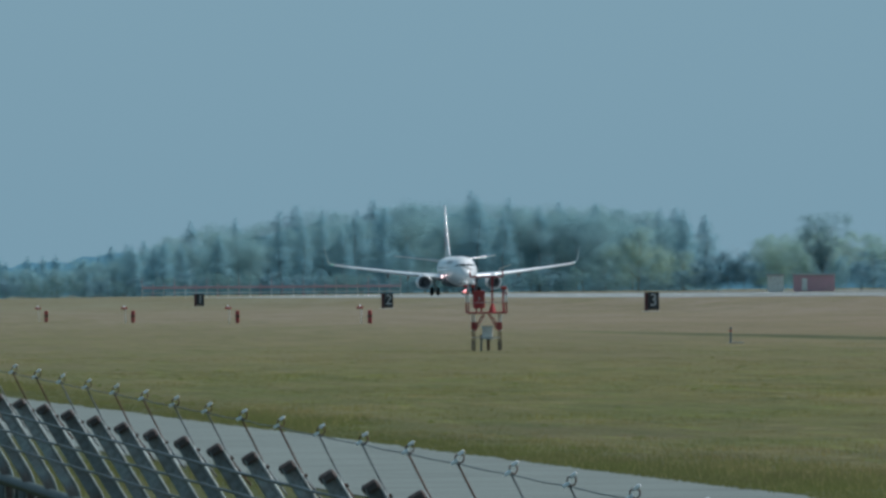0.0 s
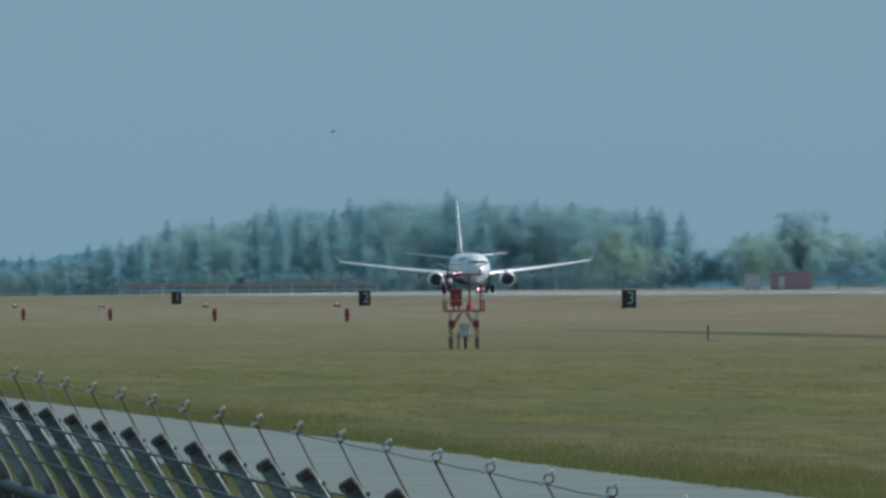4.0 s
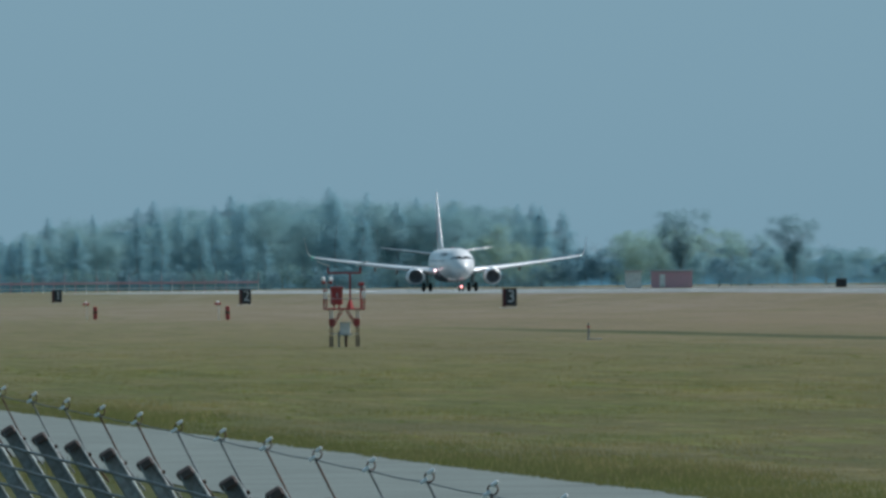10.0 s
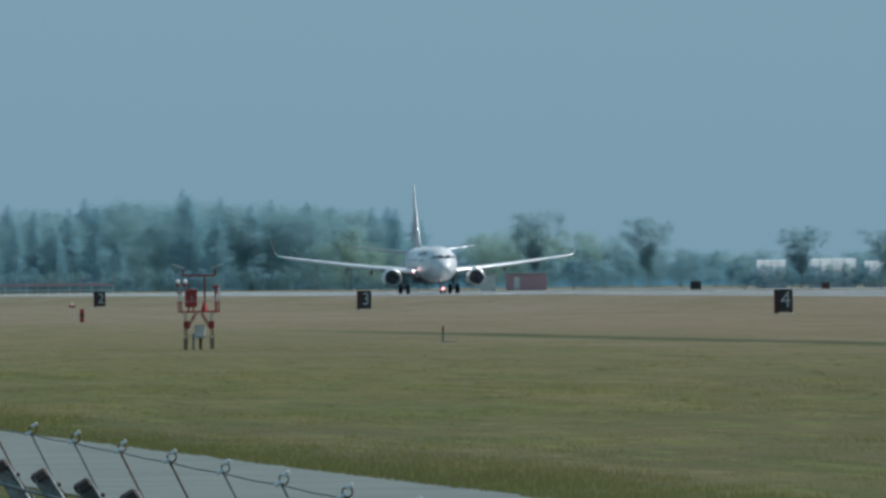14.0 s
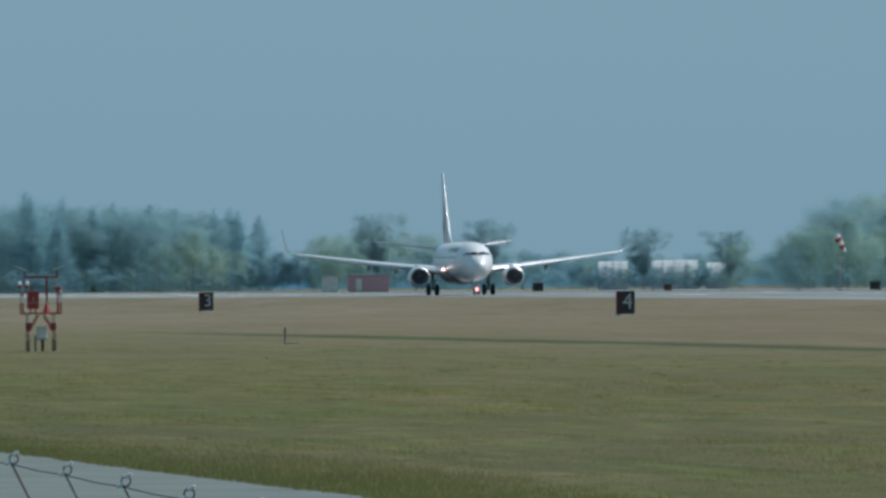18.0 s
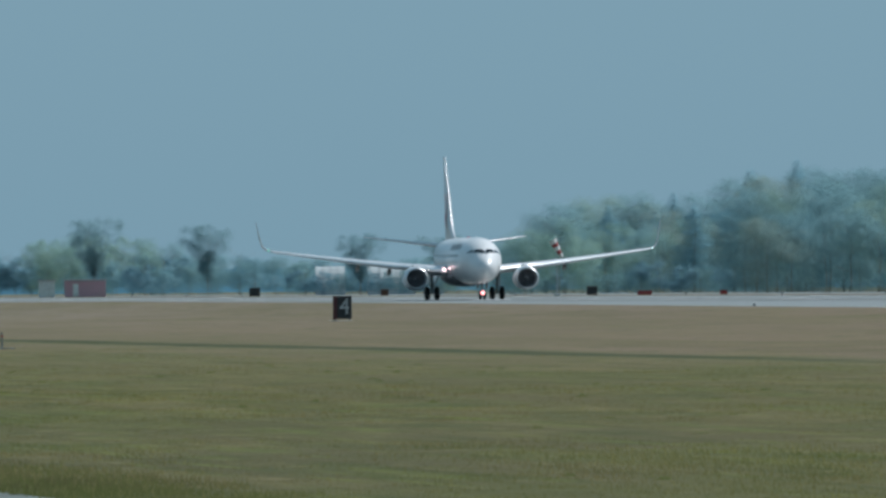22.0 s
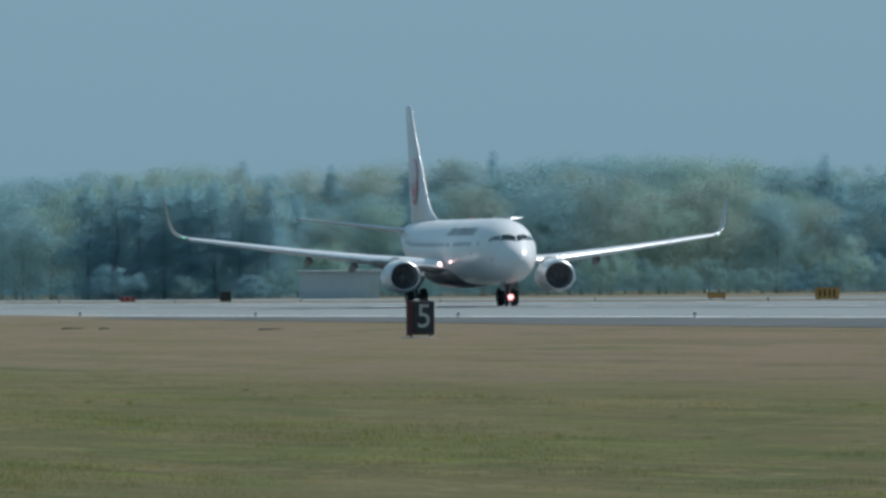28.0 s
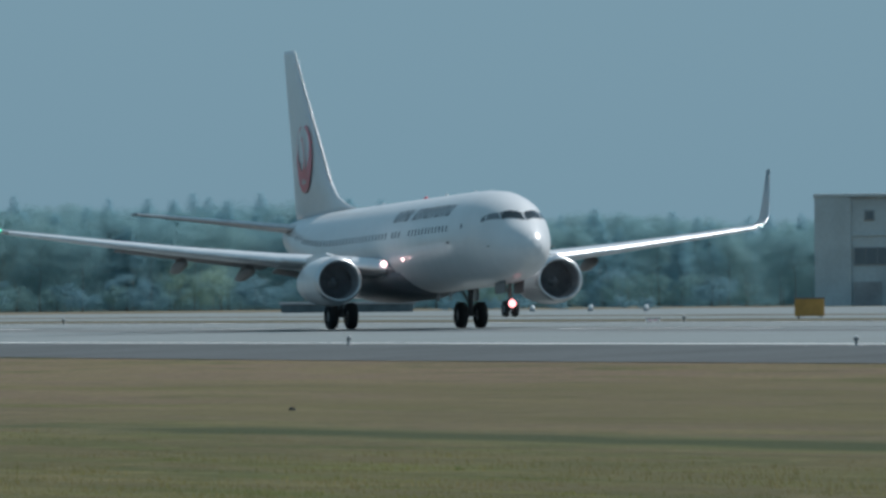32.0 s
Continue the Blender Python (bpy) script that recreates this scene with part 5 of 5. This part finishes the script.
# the wood along the far side of the airfield
skyline([(3580, 95), (3656, 156), (3746, 170), (3870, 158), (4000, 196)], ["broad", "pale", "olive", "cedar"], 1800, 70, 48, 3, wide=1.5, slack=0.06)
skyline([(3980, 196), (4026, 206), (4176, 222), (4366, 223), (4466, 235), (4626, 226), (4746, 215), (4896, 241), (5086, 234), (5136, 244), (5306, 238),
         (5376, 247), (5486, 221), (5696, 214), (5906, 233), (6075, 233), (6195, 207), (6395, 221), (6465, 190)],
        ["broad", "broad", "olive", "cedar", "pale", "broad"], 1620, 100, 50, 3, wide=1.45, low=0.66, slack=0.07)
skyline([(6440, 190), (6605, 184), (6793, 181), (7163, 183), (7253, 172), (7556, 158), (7656, 158), (7806, 148), (8300, 138)], ["cedar", "broad", "broad", "cedar", "broad"], 1620, 90, 34, 3, wide=1.6, slack=0.06, low=0.74)
for px in (4290, 4335, 4380, 4425, 4470, 4515, 4560, 4610):
    tree("cedar", px, 1560, woods.uniform(12.4, 13.6), 1.6)
for px, h in ((3659, 9.6), (4690, 7.0), (5210, 6.2), (5620, 6.6), (6240, 6.0), (6900, 6.6), (7440, 6.2)):
    tree("palebush", px, 1700 if px < 4000 else 1520, h, 1.15)
for px, h in ((3600, 7.0), (3700, 6.2), (3480, 5.0)):
    tree("pale", px, 1760, h + 1.8, 1.5)
for px in range(3600, 7900, 40):
    tree(woods.choice(["lowbush", "dark", "lowbush"]), px + woods.uniform(-20, 20), woods.uniform(1530, 1580) if px > 4200 else 1720, woods.uniform(3.0, 5.6), woods.uniform(1.2, 1.6))
for px in (7350, 7420, 7480, 7540, 7660, 7700):
    tree("dark", px, 1290, 1.5, 1.7)


# ---- sheds, greenhouses, the terminal corner and other things beyond the runway ----
def shed(name, px, dist, w, d, h, wall, roof, label, category, ribs=0, doors=0):
    a = (px + 20) / F
    x, y = dist * math.sin(a), dist * math.cos(a)
    s = thing(name, label, category, at=pose(x, y, gz(x), 0, 0, -math.degrees(a)))
    part("wall", box(B(), (-w / 2, 0, -0.3), (w / 2, d, h)), wall, s)
    part("roof", box(B(), (-w / 2 - 0.2, -0.2, h + 0.003), (w / 2 + 0.2, d + 0.2, h + 0.22), 0.03), roof, s)
    for k in range(ribs):
        u = (k + 0.5) / ribs - 0.5
        part("wall_rib", box(B(), (u * w - 0.05, -0.04, 0.0), (u * w + 0.05, -0.003, h - 0.03)), wall, s)
    for k in range(doors):
        u = (k + 0.5) / doors - 0.5
        dr = part("door", box(B(), (u * w - 0.5, -0.07, 0.02), (u * w + 0.5, -0.043, 2.0), 0.01), WHITEPAINT, s)
        part("handle", box(B(), (u * w + 0.32, -0.11, 0.95), (u * w + 0.36, -0.072, 1.1)), DARKSTEEL, dr)
    return s


shed("storage_shed", 4735, 1580, 8.3, 5.0, 2.7, WALL, WALL, "low pale flat-roofed storage building before woods", "building", ribs=8)
shed("low_wall", 7170, 1330, 11.5, 0.6, 0.72, HEDGEWALL, ROOFGREY, "low dark blue-grey wall with a grey coping beyond the taxiway", "wall", ribs=12)
red = shed("red_shelter", 2820, 2180, 5.9, 4.0, 2.3, HAZERED, ROOFGREY, "red equipment shelter paled for haze, with white end", "shelter", ribs=5)
part("white_panel", box(B(), (-1.75, -0.07, 0.1), (-0.95, -0.045, 1.9), 0.01), WHITEPAINT, red, "white painted door panel")
shed("white_shelter", 2752, 2180, 2.3, 4.0, 2.3, WHITEPAINT, ROOFGREY, "small white equipment shelter beside red one", "shelter", doors=1)


def greenhouse(px, dist, w, h, ln):
    a = (px + 20) / F
    x, y = dist * math.sin(a), dist * math.cos(a)
    s = thing("greenhouse", "pale arched plastic greenhouse tunnel among far trees", "greenhouse", "greenhouses", pose(x, y, gz(x), 0, 0, 90 - math.degrees(a)))
    arc = [(w / 2 * math.cos(t), h * math.sin(t) ** 0.7) for t in [math.pi * k / 12 for k in range(13)]]
    part("cover", loft(B(), [[(u, v, z) for u, z in arc] for v in (-ln / 2, ln / 2)]), PLASTIC, s)
    for k in range(5):
        v = ln * (k / 4 - 0.5)
        rings = [[(u * g, v + e, z * g) for g, e in ((1.003, -0.04), (1.02, -0.04), (1.02, 0.04), (1.003, 0.04))] for u, z in arc]
        part("hoop", loft(B(), rings), GALV, s)
    part("door", box(B(), (-0.6, -ln / 2 - 0.06, 0), (0.6, -ln / 2 - 0.003, 2.0), 0.01), WALL, s)
    return s


for px, h, ln in ((3254, 3.9, 4.0), (3362, 4.0, 6.5), (3437, 3.6, 2.8)):
    greenhouse(px, 2080, 9.0, h, ln)
for k in range(17):
    tree(("dark", "lowbush", "dark")[k % 3], 3210 + 16 * k, 1950 + 20 * (k % 2), woods.uniform(3.5, 4.6), 1.4)


def windsock():
    px, dist = 3655, 1640
    a = (px + 20) / F
    x, y = dist * math.sin(a), dist * math.cos(a)
    s = thing("windsock", "red and white striped windsock drooping on a pole", "windsock", at=pose(x, y, gz(x), 0, 0, -math.degrees(a)))
    part("pole", rod(B(), (0, 0, -0.2), (0, 0, 5.9), 0.06, 0.045, 10), GALV, s)
    part("base", box(B(), (-0.4, -0.4, -0.2), (0.4, 0.4, 0.25), 0.03), WALL, s)
    part("swivel", rod(rod(B(), (0, 0, 5.9), (0, 0, 6.1), 0.12, n=10), (-0.45, 0, 5.95), (0.1, 0, 5.95), 0.04, n=6), GALV, s)
    top, way = Vector((-0.45, 0, 5.95)), Vector((0.55, 0, -1.0)).normalized()
    for k in range(5):
        a0, b0 = top + way * (0.42 * k), top + way * (0.42 * (k + 1))
        part("sock_band", rod(B(), a0, b0, 0.42 - 0.05 * k, 0.42 - 0.05 * (k + 1), 14, False), WHITEPAINT if k % 2 == 0 else REDPAINT, s, "white cloth band" if k % 2 == 0 else "red cloth band")
    return s


windsock()


def antenna_row():
    """The long red antenna frame beyond the runway end."""
    a = 1880 / F
    dist = 2480.0
    x, y = dist * math.sin(a), dist * math.cos(a)
    s = thing("localizer_array", "long low red antenna frame beyond the runway end", "antenna", at=pose(x, y, gz(x), 0, 0, -math.degrees(a)))
    w = 42.0
    part("beam", box(B(), (-w / 2, -0.12, 1.30), (w / 2, 0.12, 1.62), 0.02), HAZERED, s)
    part("beam", box(B(), (-w / 2, -0.08, 0.55), (w / 2, 0.08, 0.68), 0.02), WHITEPAINT, s)
    for k in range(25):
        u = -w / 2 + w * k / 24
        q = part("post", box(B(), (u - 0.07, -0.07, -0.1), (u + 0.07, 0.07, 1.32)), HAZERED if k % 2 else WHITEPAINT, s)
        part("dipole", box(B(), (u - 0.05, -0.5, 1.62), (u + 0.05, 0.9, 2.05), 0.02), HAZERED, q)
        if k % 3 == 0:
            part("mast_tip", rod(B(), (u, 0, 1.6), (u, 0, 3.0), 0.045, 0.03, 6), HAZERED, q)
    return s


antenna_row()


def terminal():
    a = 8018 / F
    dist = 1500.0
    x, y = dist * math.sin(a), dist * math.cos(a)
    s = thing("terminal_building", "pale grey concrete airport building with dark windows", "building", at=pose(x, y, gz(x), 0, 0, -math.degrees(a)))
    h = 10.7
    part("wall", box(B(), (0, 0, -0.5), (3.1, 20, h)), WALL, s)
    part("wall", box(B(), (3.1, 0.35, -0.5), (40, 20, h - 0.02)), WALL, s, "set-back concrete facade")
    part("corner_pier", box(B(), (3.1, 0.02, -0.5), (3.55, 0.35, h - 0.05)), WALL, s)
    part("parapet", box(B(), (-0.08, -0.08, h + 0.003), (40.1, 20.1, h + 0.35), 0.04), WALL, s)
    part("string_course", box(B(), (3.55, 0.2, 6.9), (40, 0.347, 7.2), 0.02), WALL, s)

    def win(x0, x1, z0, z1, n):
        wd = part("window", box(B(), (x0 - 0.1, 0.24, z0 - 0.1), (x1 + 0.1, 0.347, z1 + 0.1), 0.01), ROOFGREY, s)
        for k in range(n):
            q0, q1 = x0 + (x1 - x0) * k / n + 0.03, x0 + (x1 - x0) * (k + 1) / n - 0.03
            part("pane", box(B(), (q0, 0.215, z0), (q1, 0.236, z1)), HAZEGLASS, wd)

    win(5.0, 5.8, 8.5, 9.3, 1)
    win(3.9, 12.9, 4.1, 5.7, 8)
    win(14.5, 24.5, 4.1, 5.7, 8)
    win(15.0, 16.0, 8.5, 9.3, 1)
    part("door", box(B(), (3.8, 0.2, 0.0), (6.6, 0.347, 2.4), 0.02), ROOFGREY, s)
    part("door", box(B(), (7.4, 0.2, 0.0), (12.0, 0.347, 3.0), 0.02), HAZEGLASS, s)
    return s


terminal()


def dome_beacon():
    s = thing("dome_beacon", "small glossy white dome beacon by the taxiway", "beacon", "dome beacons")
    part("pedestal", rod(B(), (0, 0, -0.1), (0, 0, 0.22), 0.3, 0.26, 12), ROOFGREY, s)
    part("dome", ball(B(), (0, 0, 0.3), 0.2, 16, (1, 1, 1.25)), CERAMIC, s)
    return s


DOME = dome_beacon()
for i, px in enumerate((7401, 7498, 7601, 7699)):
    x, y = at_bearing(px, 345)
    if i == 0:
        DOME.matrix_basis = pose(x, y, gz(x))
    else:
        copy_thing(DOME, pose(x, y, gz(x)))


# ---- a small bird that crosses the sky ----
def build_bird():
    b = thing("bird", "small dark bird flying past", "bird")
    part("body", ball(B(), (0, 0, 0), 0.05, 12, (2.2, 0.9, 0.85)), RUST, b)
    part("head", ball(B(), (-0.12, 0, 0.02), 0.035, 10), RUST, b)
    part("tail", loft(B(), [[(0.09, -0.02, 0.0), (0.09, 0.02, 0.0), (0.09, 0.0, 0.012)], [(0.2, -0.04, 0.0), (0.2, 0.04, 0.0), (0.2, 0.0, 0.006)]]), RUST, b)
    for s in (1, -1):
        part("wing", loft(B(), [[(-0.05, s * 0.03, 0.02), (0.06, s * 0.03, 0.02), (0.0, s * 0.03, 0.035)], [(-0.01, s * 0.17, 0.07), (0.05, s * 0.17, 0.07), (0.02, s * 0.17, 0.078)]]), RUST, b)
    return b


bird = build_bird()


# ---- long grass along the road, weeds and uneven patches ----
def blades(name, clumps, each, d0, d1, x0, x1, size, radius, seed, label, fade=1.5):
    """Grass in clumps: each clump spreads its blades round a centre and has a height of its own."""
    rng = np.random.default_rng(seed)
    cx, cy, ch, made = [], [], [], 0
    while made < clumps:
        d = d0 + (d1 - d0) * rng.random() ** 1.3
        a = rng.uniform(0.03, 0.315)
        x, y = d * math.sin(a), d * math.cos(a)
        if not x0 < x < x1 or rng.random() < ((x - x0) / (x1 - x0)) ** fade * 0.95:
            continue
        v = noise.noise(Vector((x * 0.12, y * 0.02, seed))) + 0.5 * noise.noise(Vector((x * 0.5, y * 0.1, seed)))
        if v < rng.uniform(-0.6, 0.3):
            continue
        cx.append(x)
        cy.append(y)
        ch.append(size * (0.7 + 0.8 * max(0.0, v + 0.3)) * rng.uniform(0.6, 1.4))
        made += 1
    n = clumps * each
    x = np.clip(np.repeat(cx, each) + rng.normal(size=n) * radius, x0, x1)
    y = np.repeat(cy, each) + rng.normal(size=n) * radius * 2
    h = np.repeat(ch, each) * rng.uniform(0.4, 1.3, n)
    z = np.interp(x, PROFILE_X, PROFILE_Z) - 0.01
    t, w = rng.uniform(0.35, math.pi - 0.35, n), h * 0.09 + 0.004
    vs = np.stack([np.stack([x - w, y, z], 1), np.stack([x + w, y, z], 1),
                   np.stack([x + 0.45 * h * np.cos(t), y + h * np.sin(t), z + h], 1)], axis=1).reshape(-1, 3)
    me = bpy.data.meshes.new(name)
    me.from_pydata(vs.tolist(), [], np.arange(n * 3).reshape(-1, 3).tolist())
    me.materials.append(TUFT)
    me.shade_smooth()
    me.normals_split_custom_set_from_vertices([(0.0, -0.25, 0.968)] * (n * 3))
    return tagged(new(name, me), label, "grass", kind="stuff")


blades("grass_tufts", 9000, 14, 170, 760, 25.0, 80.0, 0.065, 0.4, 3, "uneven olive and straw-coloured grass blades", 2.2)
blades("road_verge", 3600, 18, 110, 600, 24.62, 29.0, 0.10, 0.3, 4, "longer green grass along the road edge")
blades("near_verge", 1800, 14, 60, 420, 12.0, 18.1, 0.13, 0.3, 5, "longer green grass on the fence side of the road", 0.5)


def weeds(spots, seed):
    """Single leafy weeds that stand above the mown grass; spots: place, spread and height."""
    rng = np.random.default_rng(seed)
    vs = []
    for x, y, wide, h in spots:
        n = 70
        r = wide * np.sqrt(rng.random(n)) * 0.5
        a = rng.uniform(0, 2 * math.pi, n)
        px, py = x + r * np.cos(a), y + r * np.sin(a)
        z = np.interp(px, PROFILE_X, PROFILE_Z) - 0.01
        tall = h * rng.uniform(0.25, 1.0, n) * (1 - 1.4 * r / wide)
        out = rng.normal(size=n) * 0.5 * tall
        w = 0.006 + 0.022 * tall
        vs.append(np.stack([np.stack([px - w, py, z + 0.3 * tall], 1), np.stack([px + w, py, z + 0.25 * tall], 1), np.stack([px + out, py, z + tall], 1)], 1).reshape(-1, 3))
        vs.append(np.stack([np.stack([px - w * 0.5, py, z], 1), np.stack([px + w * 0.5, py, z], 1), np.stack([px + out * 0.4, py, z + 0.7 * tall], 1)], 1).reshape(-1, 3))
    vs = np.concatenate(vs)
    me = bpy.data.meshes.new("weeds")
    me.from_pydata(vs.tolist(), [], np.arange(len(vs)).reshape(-1, 3).tolist())
    me.materials.append(LEAF_WEED)
    me.shade_smooth()
    me.normals_split_custom_set_from_vertices([(0.0, -0.35, 0.937)] * len(vs))
    return tagged(new("weeds", me), "single leafy green weeds above the mown grass", "weeds", kind="stuff")


growth = random.Random(21)
weeds([(59.3, 240.3, 0.48, 0.46), (70.3, 295.2, 0.4, 0.32), (60.0, 262.0, 0.4, 0.2), (66.0, 275.0, 0.3, 0.22)]
      + [(growth.uniform(27, 74), growth.uniform(170, 620), growth.uniform(0.15, 0.45), growth.uniform(0.06, 0.16)) for _ in range(160)]
      + [(25.3 + abs(growth.gauss(0, 1.6)), growth.uniform(150, 520), growth.uniform(0.2, 0.5), growth.uniform(0.06, 0.15)) for _ in range(90)], 31)


# ---- what moves ----
def motions():
    # small yaw angles in the take-off run, fitted to fin and nose in the camera's view
    steer = ((0, 0), (17, 0), (19, 1.1), (20, 2.3), (21, 3.0), (22, 1.9), (23, 1.2), (24, 0.7), (25, 1.3), (26, 0.8), (27, 0.4), (29, -0.5), (31, -0.4), (32, -0.4))
    walk(plane, [(t, pose(173, y, gz(173) + 0.03, -pitch, 0, -float(np.interp(t, [q[0] for q in steer], [q[1] for q in steer]))))
                 for t, y, pitch in PLANE_ROWS])
    # a far bird crosses the sky to the left and climbs
    walk(bird, [(t, pose(x, 894, z, 0, 0, 0)) for t, x, z in
                ((0, 160, 8.2), (2.5, 102.5, 8.5), (3, 88, 8.6), (3.5, 73.5, 9.0), (4, 67.4, 12.4), (4.5, 63, 16.5), (10, 25, 45), (32, -110, 100))])


motions()
